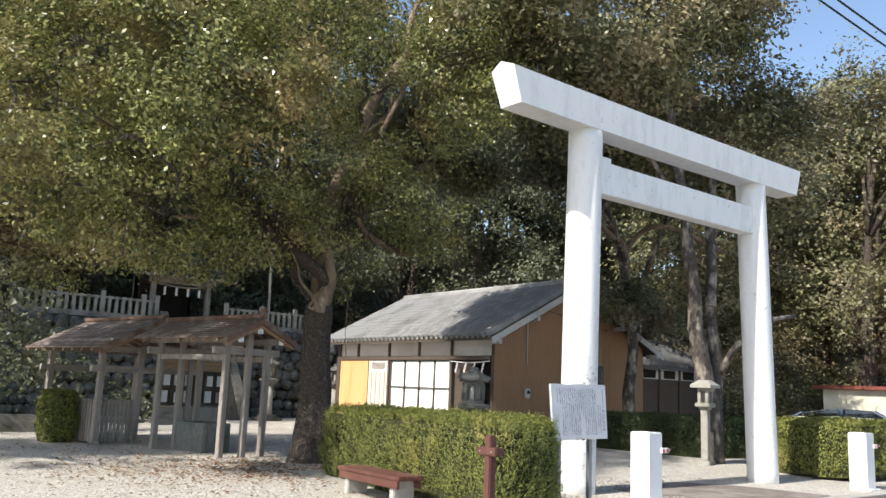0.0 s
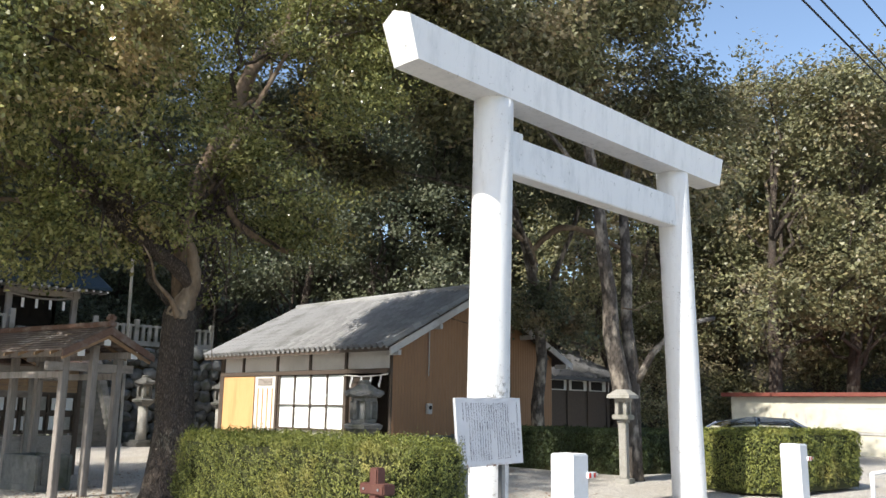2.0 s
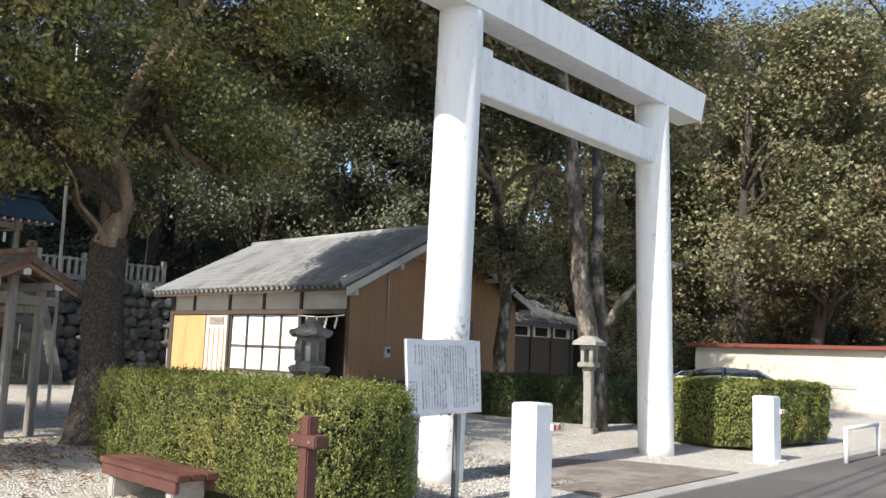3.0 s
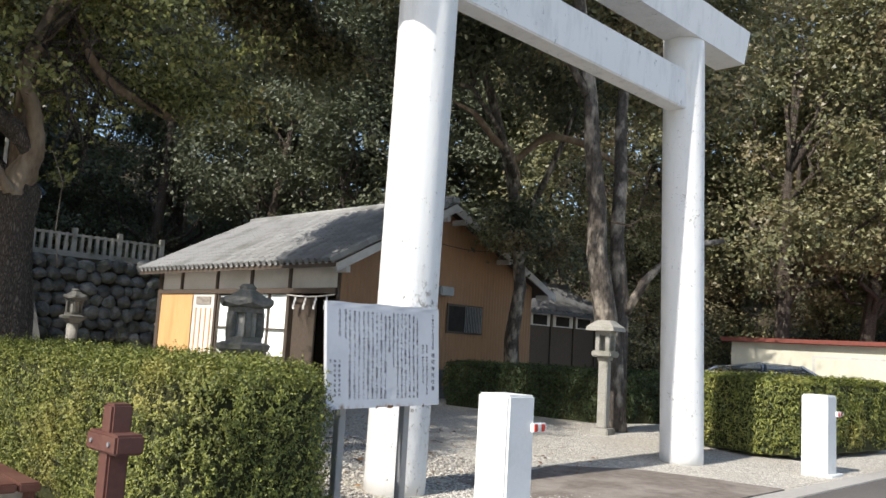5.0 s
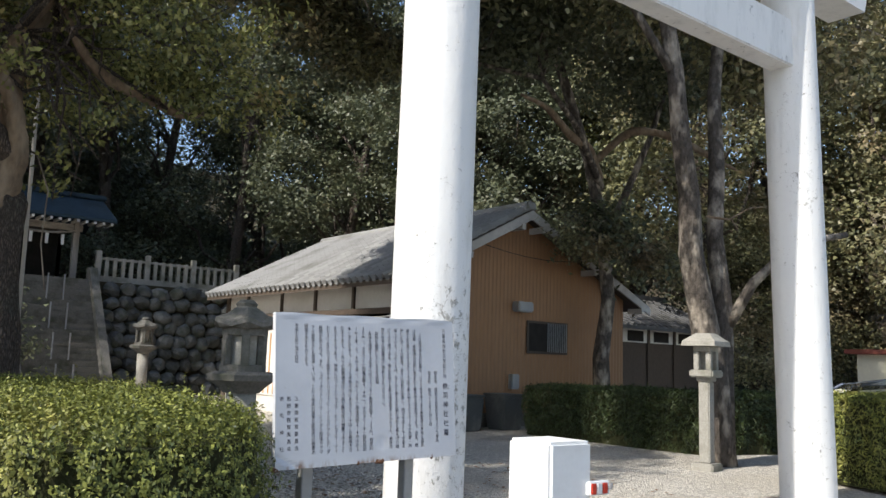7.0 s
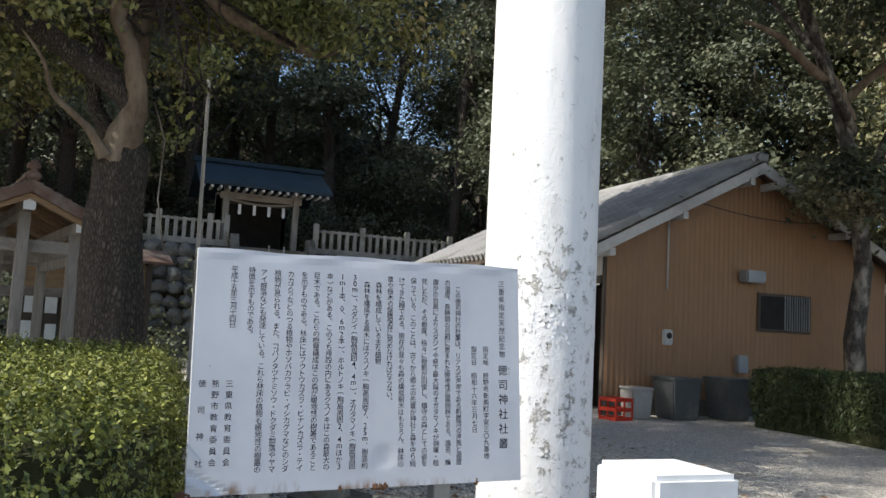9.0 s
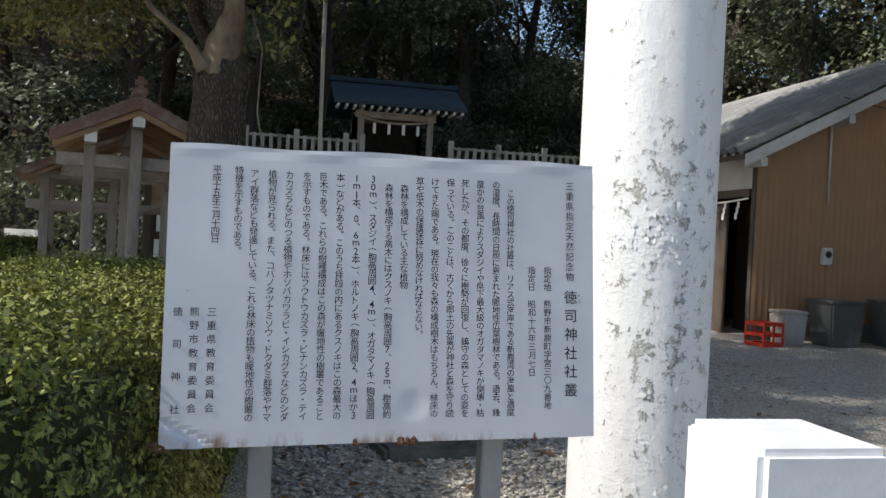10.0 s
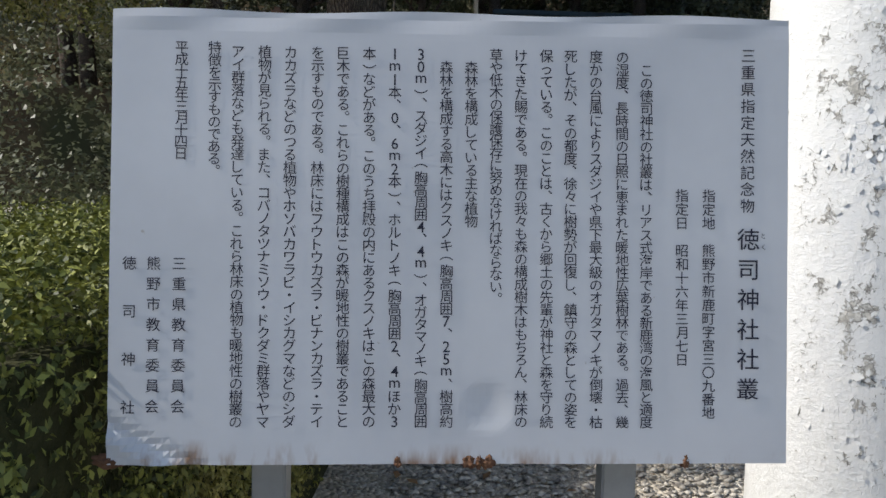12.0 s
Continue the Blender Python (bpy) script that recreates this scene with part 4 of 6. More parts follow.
    part("vine", bm, M_BARK_PALE, t, "thin hanging vine stems")


big_tree()


def side_tree(name, label, trunk, blobs, count, size, mat_leaf, mat_bark, seed, twigs=3, clump=0.4, hollow=0.5):
    t = tree_group(name, label)
    rng = np.random.default_rng(seed)
    bm = bmesh.new()
    tips = []
    for pts, r0, r1 in trunk:
        n = len(pts)
        tube(bm, pts, [r0 + (r1 - r0) * i / (n - 1) for i in range(n)], 12, 0.25)
        tips += [Vector(p) for p in pts[n // 2:]]
    for bl in blobs:
        for k in range(twigs):
            d = rng.normal(0, 0.45, 3)
            tgt = Vector(bl[:3]) + Vector((d[0] * bl[3], d[1] * bl[4], d[2] * bl[5]))
            a = min(tips, key=lambda q: (q - tgt).length)
            limb(bm, a, tgt, min(0.09, r1), 0.015, rng, 5, 0.2, 5)
    part("trunk", bm, mat_bark, t, "pale mottled trunk and crooked limbs", smooth=True)
    leaves("crown", blobs, count, size, mat_leaf, t, seed + 50, clump, hollow)
    return t


side_tree("court_tree", "broadleaf tree hanging low over the gravel court",
          [([(0.0, 20.0, 0), (0.1, 19.9, 2.2), (0.5, 19.3, 4.2), (1.4, 18.6, 7.0)], 0.34, 0.12), ([(0.1, 19.9, 2.2), (-0.8, 18.6, 4.0), (-0.9, 16.8, 5.4)], 0.2, 0.08)],
          [(2.2, 19.0, 5.4, 2.6, 2.2, 2.2), (-0.6, 19.6, 7.6, 3.0, 2.6, 2.8), (3.0, 20.6, 8.2, 3.0, 2.6, 3.0), (1.0, 19.4, 10.8, 3.2, 2.8, 2.8), (3.6, 19.0, 3.9, 1.5, 1.3, 1.0), (0.9, 18.0, 3.8, 1.8, 1.6, 1.3), (-1.0, 15.4, 6.2, 1.5, 0.9, 0.6)],
          85000, 0.105, M_LEAF_OLIVE, M_BARK, 31, 3, 0.24, 0.62)
side_tree("lantern_tree", "tall leaning tree with mottled bark beside the stone lantern",
          [([(19.12, 12.5, 0), (19.05, 12.5, 0.5), (18.98, 12.55, 1.6), (18.82, 12.65, 2.6), (18.70, 12.75, 3.4), (18.76, 12.8, 4.4), (18.58, 12.85, 5.4), (18.52, 12.9, 6.4), (18.25, 13.1, 8.5), (18.0, 13.3, 11)], 0.25, 0.10),
           ([(19.3, 12.6, 0), (19.4, 12.65, 1.4), (19.5, 12.7, 2.6), (19.55, 12.85, 3.8), (19.85, 13.0, 5.0), (20.1, 13.2, 6.4), (20.7, 13.4, 8.5)], 0.19, 0.10),
           ([(19.5, 12.6, 2.3), (19.75, 12.3, 3.0), (20.1, 12.0, 3.45), (20.6, 11.75, 3.75), (21.3, 11.5, 3.9)], 0.09, 0.05),
           ([(18.4, 12.9, 6.4), (17.6, 13.2, 7.6), (16.6, 13.6, 8.6)], 0.08, 0.04)],
          [(17.5, 13.6, 11.5, 2.8, 2.6, 2.4), (20.6, 13.9, 10.0, 2.8, 2.4, 2.2), (19.0, 12.9, 12.6, 2.8, 2.4, 1.8), (22.6, 13.0, 8.6, 2.2, 2.0, 1.8), (16.2, 14.6, 9.0, 1.8, 1.6, 1.2)],
          60000, 0.15, M_LEAF_OLIVE, M_BARK_MOTTLED, 33, 9)
side_tree("gable_tree", "slim dark tree with mottled bark in front of the ochre house",
          [([(23.4, 18.5, 0), (23.32, 18.5, 1.8), (23.5, 18.45, 3.2), (23.2, 18.4, 5.0), (22.8, 18.5, 6.6), (22.0, 18.8, 9.0), (21.6, 19, 12)], 0.22, 0.10),
           ([(23.2, 18.45, 6.0), (21.4, 17.6, 7.0), (19.6, 17.0, 7.6)], 0.10, 0.05), ([(23.5, 18.4, 5.0), (24.6, 18.0, 7.5), (25.5, 17.8, 10)], 0.10, 0.05),
           ([(19.6, 17.0, 7.6), (18.4, 18.2, 8.0), (17.0, 19.6, 8.4)], 0.05, 0.03)],
          [(22.6, 18.2, 4.8, 0.9, 0.8, 0.7), (24.7, 18.0, 4.3, 0.7, 0.6, 0.55), (21.5, 18.6, 11.5, 3.0, 2.8, 2.6), (24.8, 18.4, 10.5, 2.6, 2.4, 2.4), (19.5, 17.4, 9.4, 2.0, 1.8, 1.5), (16.6, 20.2, 8.5, 1.7, 1.15, 0.8), (15.6, 19.4, 9.4, 1.6, 1.0, 0.8)],
          46000, 0.17, M_LEAF_DARK, M_BARK_MOTTLED, 35, 8)
GABLE_TREE = bpy.data.objects["gable_tree"]
leaves("crown_west", [(15.7, 20.5, 9.2, 1.7, 1.2, 0.8), (16.9, 19.9, 8.4, 1.5, 0.9, 0.6), (14.6, 21.3, 9.9, 1.5, 1.2, 0.8)], 26000, 0.135, M_LEAF_OLIVE, GABLE_TREE, 37, 0.3, 0.1)
leaves("canopy", [(15.5, 13.6, 9.6, 2.6, 2.0, 1.1), (13.6, 15.6, 10.4, 2.6, 2.2, 1.2), (17.0, 16.2, 10.2, 2.6, 2.0, 1.1), (15.0, 18.2, 10.8, 2.4, 1.8, 1.1), (12.6, 12.8, 10.6, 2.0, 1.8, 1.0)], 42000, 0.15, M_LEAF_OLIVE, bpy.data.objects["lantern_tree"], 39, 0.3, 0.2)
dead = bmesh.new()
for pts, r in (([(18.85, 12.55, 4.0), (19.1, 12.3, 3.95), (19.35, 12.1, 4.15), (19.65, 11.95, 4.2)], 0.022), ([(19.12, 12.28, 3.96), (19.16, 12.2, 3.8), (19.1, 12.15, 3.7)], 0.011)):
    tube(dead, pts, [r * (1 - 0.7 * i / (len(pts) - 1)) for i in range(len(pts))], 6, 0.2)
part("dead_branch", dead, M_BARK_LIMB, bpy.data.objects["lantern_tree"], "bare bleached branch", smooth=True)
pale = bmesh.new()
tube(pale, *smooth_line([(23.1, 18.4, 6.2), (22.2, 18.0, 6.75), (21.3, 17.7, 6.8), (20.2, 17.4, 7.15), (19.2, 17.2, 7.2)], [0.10, 0.11, 0.095, 0.07, 0.03]), 10, 0.25)
tube(pale, *smooth_line([(22.9, 18.4, 6.6), (23.6, 17.8, 7.4), (24.6, 17.2, 7.3), (25.6, 16.8, 6.9), (26.3, 16.6, 6.7)], [0.09, 0.10, 0.09, 0.07, 0.03]), 10, 0.25)
part("pale_limb", pale, M_BARK_LIMB, GABLE_TREE, "pale sunlit limbs", smooth=True)
leaves("sprig", [(22.5, 18.1, 4.75, 0.95, 0.7, 0.55), (24.7, 17.9, 4.25, 0.6, 0.5, 0.4)], 5200, 0.11, M_LEAF_OLIVE, GABLE_TREE, 38, 0.2, 0.5)


def grove_tree(seed, height, spread, count, mat_leaf, mat_bark, name, label):
    """A tall grove tree at the origin; copies stand on the slope."""
    t = tree_group(name, label)
    rng = np.random.default_rng(seed)
    bm = bmesh.new()
    lean = rng.normal(0, 0.6, 2)
    pts = [(lean[0] * f + 0.3 * math.sin(4 * f + seed), lean[1] * f, height * 0.8 * f - 0.4) for f in np.linspace(0, 1, 8)]
    tube(bm, pts, [0.32 - 0.25 * i / 7 for i in range(8)], 9, 0.2)
    blobs = []
    for k in range(15):
        f = 0.36 + 0.64 * (k / 14)
        a = rng.uniform(0, 2 * math.pi)
        r = spread * (0.25 + 0.75 * math.sin(math.pi * min(1, f * 0.95))) * rng.uniform(0.3, 0.9)
        s = spread * rng.uniform(0.32, 0.5)
        c = (lean[0] * f + r * math.cos(a), lean[1] * f + r * math.sin(a), height * f)
        blobs.append((*c, s, s, s * 0.72))
        i = min(6, int(f * 6))
        limb(bm, pts[i], c, 0.10, 0.03, rng, 6, 0.2, 5)
    part("trunk", bm, mat_bark, t, smooth=True)
    leaves("crown", blobs, count, 0.23, mat_leaf, t, seed + 7, 0.42, 0.55, 0.6, 60, 3)
    return t


GROVE = [grove_tree(101, 17, 4.2, 28000, M_LEAF_DARK, M_BARK, "grove_tree", "tall dark evergreen tree of the shrine grove"),
         grove_tree(102, 15, 4.6, 28000, M_LEAF_OLIVE, M_BARK, "grove_tree", "tall olive-green tree of the shrine grove with brownish tips"),
         grove_tree(103, 19, 4.0, 28000, M_LEAF, M_BARK, "grove_tree", "tall bright green tree of the shrine grove")]
SPOTS = [(-9, 34), (-3, 37), (3, 33), (8, 38), (12.5, 41), (18, 42), (23, 40), (26, 35), (27, 29), (30.5, 29), (31.5, 32), (35, 27), (34.5, 22.5), (40, 24), (32, 42), (46, 18), (47, 26), (50, 12), (56, 19), (9.5, 44.5), (28.5, 37.5), (33.5, 29.5), (38, 30), (43, 21), (40, 14.8), (34, 36), (44.5, 13)]
# dense dark trees behind the hall, and tall ones beyond the parking area: x, y, kind, size
MORE = [(0, 40.5, 0, 1.0), (5.5, 42, 0, 1.05), (14.5, 46, 0, 1.1), (16, 43.2, 0, 0.9), (-6, 45.5, 0, 1.1), 
        (7, 48, 2, 1.1), (12, 44, 1, 0.9), (21.5, 44.5, 0, 1.0), (27, 44, 0, 1.1), (37, 17.2, 1, 1.1), (43.5, 17.5, 1, 1.1), (48, 15, 1, 1.15),
        (5.0, 36.4, 0, 0.85), (9.3, 36.2, 0, 0.62), (-1.5, 35.8, 0, 0.9)]
first = [False] * 3
for i, (x, y, k, size) in enumerate([(x, y, 1 if (x > 33 and y < 27) else (0 if (12 < x < 36 and y > 28) else i % 3), 1.06 if x > 33 else 1.0) for i, (x, y) in enumerate(SPOTS)] + MORE):
    z = max(0.0, 3.9 + max(0, y - 39) * 0.42) if (y > 34.6 and x < 23) else (1.5 if y > 34 else max(0, (x - 46) * 0.4))
    m = pose(x, y, z, 0, 0, (i * 67) % 360) @ Matrix.Scale(size, 4)
    if not first[k]:
        GROVE[k].matrix_basis = m
        first[k] = True
    else:
        copy_thing(GROVE[k], m)


def shrub_bank():
    """Dark undergrowth along the foot of the slope."""
    rng = np.random.default_rng(77)
    t = thing("undergrowth", "dark evergreen undergrowth along the foot of the slope", "undergrowth", kind="stuff")
    blobs = []
    for x in np.arange(-14, 13, 1.6):
        blobs.append((x, 27.5 + rng.uniform(-1, 1) + (3 if x > 3 else 0), rng.uniform(0.8, 2.0), 1.5, 1.2, rng.uniform(1.0, 1.7)))
    blobs += [(5.0, 26.0, 3.2, 1.9, 1.4, 1.9), (2.6, 25.0, 3.6, 2.0, 1.5, 2.0), (6.7, 28.5, 2.6, 1.2, 1.0, 1.6)]
    for x in np.arange(24, 44, 1.7):
        blobs.append((x, 33 - (x - 24) * 0.75 + rng.uniform(-1, 1), rng.uniform(1.0, 2.6), 1.6, 1.4, rng.uniform(1.2, 2.0)))
    for x in np.arange(9, 24, 1.8):
        blobs.append((x, 39.5 + rng.uniform(-0.7, 0.7), 5.2, 1.5, 1.0, 1.3))
    for x in np.arange(20, 44, 2.0):
        blobs.append((x, 46 - abs(x - 30) * 0.3, 5.5, 2.2, 1.6, 2.2))
    for x in np.arange(-16, 24, 2.2):
        blobs.append((x, 44 + rng.uniform(-1, 1), 7.0, 2.2, 1.6, 2.4))
    for k in range(46):
        x, y = rng.uniform(-16, 26), rng.uniform(40, 50)
        blobs.append((x, y, 4.2 + max(0, y - 39) * 0.42, 2.0, 1.8, 1.3))
    for y in np.arange(9, 34, 2.2):
        blobs.append((47.5 + rng.uniform(-1, 1), y, 2.2, 1.8, 1.8, 2.4))
    leaves("foliage", blobs, 190000, 0.2, M_LEAF_DARK, t, 78, 0.40, 0.55, 0.6, 60, 3)


shrub_bank()


def far_woods():
    rng = np.random.default_rng(88)
    t = thing("far_woods", "dark dense woods covering the upper slope", "woods", kind="stuff")
    blobs = []
    for k in range(70):
        x, y = rng.uniform(-22, 44), rng.uniform(49, 66)
        base = 3.95 if x < 22.5 else max(0.1, 3.95 - (x - 22.5) * 0.9)
        blobs.append((x, y, base + (y - 39) * 0.42 + rng.uniform(0.5, 3.5), 3.4, 2.6, 2.8))
    leaves("foliage", blobs, 110000, 0.46, M_LEAF_DARK, t, 89, 0.9, 0.1, 0.6, 30, 3)


far_woods()


def sunlit_bank():
    rng = np.random.default_rng(61)
    t = thing("roadside_shrubs", "sunlit olive shrubs rising behind the long outbuilding", "shrubs", kind="stuff")
    blobs = [(42.5 + rng.uniform(-0.6, 1.2), y, rng.uniform(2.2, 4.2), 1.9, 1.7, rng.uniform(1.6, 2.6)) for y in np.arange(2, 20, 1.5)]
    blobs += [(45.5, y, 6.0, 2.4, 2.0, 2.4) for y in np.arange(3, 17, 2.6)]
    blobs += [(x, 20.6 + rng.uniform(-0.5, 0.8), rng.uniform(2.0, 4.2), 1.7, 1.4, rng.uniform(1.6, 2.3)) for x in np.arange(34.5, 43, 1.3)]
    blobs += [(42.0 + rng.uniform(-0.8, 0.8), y, rng.uniform(4.6, 7.4), 2.0, 1.7, rng.uniform(1.3, 2.0)) for y in np.arange(7, 23, 1.5)]
    blobs += [(x, 22.5 + rng.uniform(-0.6, 0.6), rng.uniform(4.4, 7.0), 1.9, 1.5, rng.uniform(1.3, 1.9)) for x in np.arange(33, 42, 1.5)]
    leaves("foliage", blobs, 125000, 0.17, M_LEAF_OLIVE, t, 62, 0.38, 0.5, 0.6, 60, 3)


sunlit_bank()


# ---- the ochre house ----
HX0, HX1, HY0, HY1, HZ = 18.0, 25.25, 19.4, 28.3, 0.12
EAVE, RIDGE, RX = 3.27, 5.26, 21.36
def build_house():
    h = thing("shrine_house", "ochre-sided house with a grey tiled gable roof and white plaster front", "house")
    slope = (RIDGE - EAVE) / (RX - 17.5)
    def roof_z(x):
        return RIDGE - (RX - x) * slope if x < RX else RIDGE - (x - RX) * (RIDGE - 3.22) / (25.86 - RX)
    # gable wall of upright corrugated sheet
    bm = bmesh.new()
    n = 120
    for i in range(n):
        x0, x1 = HX0 + (HX1 - HX0) * i / n, HX0 + (HX1 - HX0) * (i + 1) / n
        d = 0.012 * (i % 2)
        lo = 0.45
        a = [bm.verts.new(c) for c in ((x0, HY0 - d, lo), (x1, HY0 - 0.012 * ((i + 1) % 2), lo), (x1, HY0 - 0.012 * ((i + 1) % 2), roof_z(x1) - 0.12), (x0, HY0 - d, roof_z(x0) - 0.12))]
        bm.faces.new(a)
    bmesh.ops.remove_doubles(bm, verts=bm.verts, dist=0.001)
    geo = bmesh.ops.extrude_face_region(bm, geom=bm.faces[:])["geom"]
    bmesh.ops.translate(bm, vec=(0, 0.12, 0), verts=[v for v in geo if isinstance(v, bmesh.types.BMVert)])
    bmesh.ops.recalc_face_normals(bm, faces=bm.faces)
    part("gable_wall", bm, M_ORANGE, h, "ochre upright corrugated metal siding")
    part("base_wall", boxed(HX0 + 0.01, HX1 - 0.01, HY0 - 0.01, HY0 + 0.12, -0.1, 0.449), M_GRANITE_DARK, h, "dark grey concrete plinth")
    part("end_wall", boxed(HX1 - 0.12, HX1, HY0 + 0.125, HY1, -0.1, 3.5), M_ORANGE, h)
    part("end_wall", profile_y(bmesh.new(), [(HX0, -0.1), (HX1, -0.1), (HX1, roof_z(HX1) - 0.12), (RX, RIDGE - 0.12), (HX0, roof_z(HX0) - 0.12)], HY1, HY1 + 0.12), M_DARKWOOD, h)
    part("inner_wall", boxed(20.2, 20.3, HY0 + 0.13, HY1 - 0.01, 0.0, 3.4), M_DARK, h)
    # front, facing the court: plaster band with posts above, panels and windows below
    fx = HX0
    part("plaster_band", boxed(fx + 0.02, fx + 0.12, HY0 + 0.125, HY1 - 0.01, 2.74, 3.5), M_PLASTER, h, "white plaster band under the eave")
    for y in (19.46, 21.45, 23.2, 24.95, 26.95, 28.2):
        part("wall_post", boxed(fx - 0.03, fx + 0.12, y - 0.055, y + 0.055, 0.0 if y in (19.46, 21.45, 24.95, 28.2) else 2.72, 3.42, 0.006), M_DARKWOOD, h)
    part("lintel", boxed(fx - 0.045, fx + 0.11, HY0 + 0.13, HY1, 2.60, 2.73, 0.006), M_DARKWOOD, h)
    part("lower_wall", boxed(fx + 0.03, fx + 0.12, 21.51, HY1 - 0.01, 0.0, 0.98), M_PLASTER, h)
    part("yellow_panel", boxed(fx - 0.01, fx + 0.08, 26.25, 28.14, 0.55, 2.595, 0.004), M_YELLOW, h, "sunlit yellow plywood shutter")
    part("door_panel", boxed(fx - 0.005, fx + 0.08, 25.02, 26.2, 0.55, 2.595, 0.004), M_PLASTER, h, "pale slatted shutter")
    for k in range(4):
        part("slat", boxed(fx - 0.03, fx - 0.006, 25.15 + 0.27 * k, 25.19 + 0.27 * k, 0.6, 2.2, 0.004), M_YELLOW, h)
    part("sign_plate", boxed(fx - 0.03, fx - 0.006, 25.2, 26.0, 2.3, 2.52, 0.004), M_WOODX, h)
    w = new("window_1")
    w.parent = h
    part("curtain", boxed(fx + 0.06, fx + 0.075, 21.52, 24.88, 0.99, 2.58), M_CURTAIN, w, "drawn white curtains")
    for k in range(5):
        y = 21.52 + 0.825 * k
        part("mullion", boxed(fx - 0.01, fx + 0.05, y - 0.02, y + 0.035, 0.98, 2.59, 0.004), M_DARKWOOD, w)
    part("rail", boxed(fx - 0.005, fx + 0.045, 21.55, 24.85, 1.66, 1.70, 0.003), M_DARKWOOD, w)
    part("sill", boxed(fx - 0.06, fx + 0.1, 21.51, 24.9, 0.93, 0.985, 0.004), M_DARKWOOD, w)
    for k in range(4):
        y = 21.555 + 0.825 * k
        g = part("pane", boxed(fx + 0.018, fx + 0.024, y + 0.005, y + 0.76, 1.0, 2.58), M_GLASS, w)
        g.visible_shadow = False
    # entrance beside the gable, dark inside, hung with paper streamers on a rope
    part("entry_back", boxed(fx + 0.9, fx + 0.95, 19.53, 21.4, 0.0, 2.6), M_DARKWOOD, h)
    part("entry_door", boxed(fx + 0.1, fx + 0.14, 20.45, 21.38, 0.1, 2.5, 0.004), M_DARKWOOD, h, "dark glazed sliding door")
    rope = bmesh.new()
    tube(rope, [(fx - 0.1, 19.5 + 0.24 * k, 2.56 - 0.05 * math.sin(math.pi * k / 8)) for k in range(9)], [0.018] * 9, 6)
    part("straw_rope", rope, M_PLASTER, h)
    for k in range(4):
        y = 19.75 + 0.42 * k
        bm = bmesh.new()
        for s in range(3):
            box(bm, fx - 0.105, fx - 0.1, y + 0.035 * s, y + 0.07 + 0.035 * s, 2.40 - 0.1 * s, 2.51 - 0.1 * s)
        part("paper_streamer", bm, M_WHITE, h)
    # roof: deck, bargeboards, ridge; tiles are laid at the end of the file
    for s, xe in ((-1, 17.5), (1, 25.86)):
        bm = profile_y(bmesh.new(), [(RX, RIDGE), (xe, roof_z(xe)), (xe, roof_z(xe) - 0.10), (RX, RIDGE - 0.10)], 19.02, 28.7)
        part("roof_deck", bm, M_DARKWOOD, h)
        bm = profile_y(bmesh.new(), [(RX, RIDGE - 0.02), (xe, roof_z(xe) - 0.02), (xe, roof_z(xe) - 0.22), (RX, RIDGE - 0.24)], 18.96, 19.015)
        part("bargeboard", bm, M_TRIM, h, "pale painted bargeboard")
        for f in (0.08, 0.5, 0.92):
            x = RX + (xe - RX) * f
            part("purlin_end", boxed(x - 0.06, x + 0.06, 18.93, 19.4, roof_z(x) - 0.36, roof_z(x) - 0.22, 0.006), M_TRIM, h)
    part("ridge_base", boxed(RX - 0.13, RX + 0.13, 19.06, 28.72, RIDGE - 0.02, RIDGE + 0.13, 0.02), M_TILE, h)
    bm = bmesh.new()
    tube(bm, [(RX, 19.04, RIDGE + 0.15), (RX, 28.74, RIDGE + 0.15)], [0.08, 0.08], 12)
    part("ridge_cap", bm, M_TILE, h, smooth=True)
    part("ridge_ornament", boxed(RX - 0.15, RX + 0.15, 18.97, 19.05, RIDGE - 0.02, RIDGE + 0.20, 0.04), M_TILE, h)
    # gable window with bars, vent hood, meter, pipe, wires
    w2 = new("window_2")
    w2.parent = h
    part("window_frame", boxed(21.62, 23.04, HY0 - 0.05, HY0 - 0.014, 1.85, 2.64, 0.006), M_DARKWOOD, w2)
    # opaque pane, the darkness of the room behind is its colour
    part("pane", boxed(21.68, 22.98, HY0 - 0.056, HY0 - 0.051, 1.91, 2.58), M_DARK, w2, "opaque dark pane painted as the unlit room")
    for k in range(11):
        x = 22.3 + 0.065 * k
        part("bar", boxed(x, x + 0.018, HY0 - 0.085, HY0 - 0.065, 1.9, 2.6), M_METAL, w2)
    part("vent_hood", boxed(21.12, 21.62, HY0 - 0.28, HY0 - 0.013, 2.82, 3.06, 0.03), M_METAL, h, "grey box vent hood")
    mt = part("electric_meter", boxed(19.27, 19.47, HY0 - 0.12, HY0 - 0.013, 1.48, 1.78, 0.02), M_TRIM, h, "pale electric meter")
    bm = bmesh.new()
    tube(bm, [(19.37, HY0 - 0.121, 1.66), (19.37, HY0 - 0.135, 1.66)], [0.06, 0.06], 14)
    part("dial", bm, M_DARK, mt)
    part("conduit", boxed(19.35, 19.385, HY0 - 0.05, HY0 - 0.013, 2.55, 4.05, 0.01), M_TRIM, h)
    part("tap_box", boxed(21.05, 21.3, HY0 - 0.16, HY0 - 0.013, 1.0, 1.35, 0.02), M_METAL, h)


build_house()


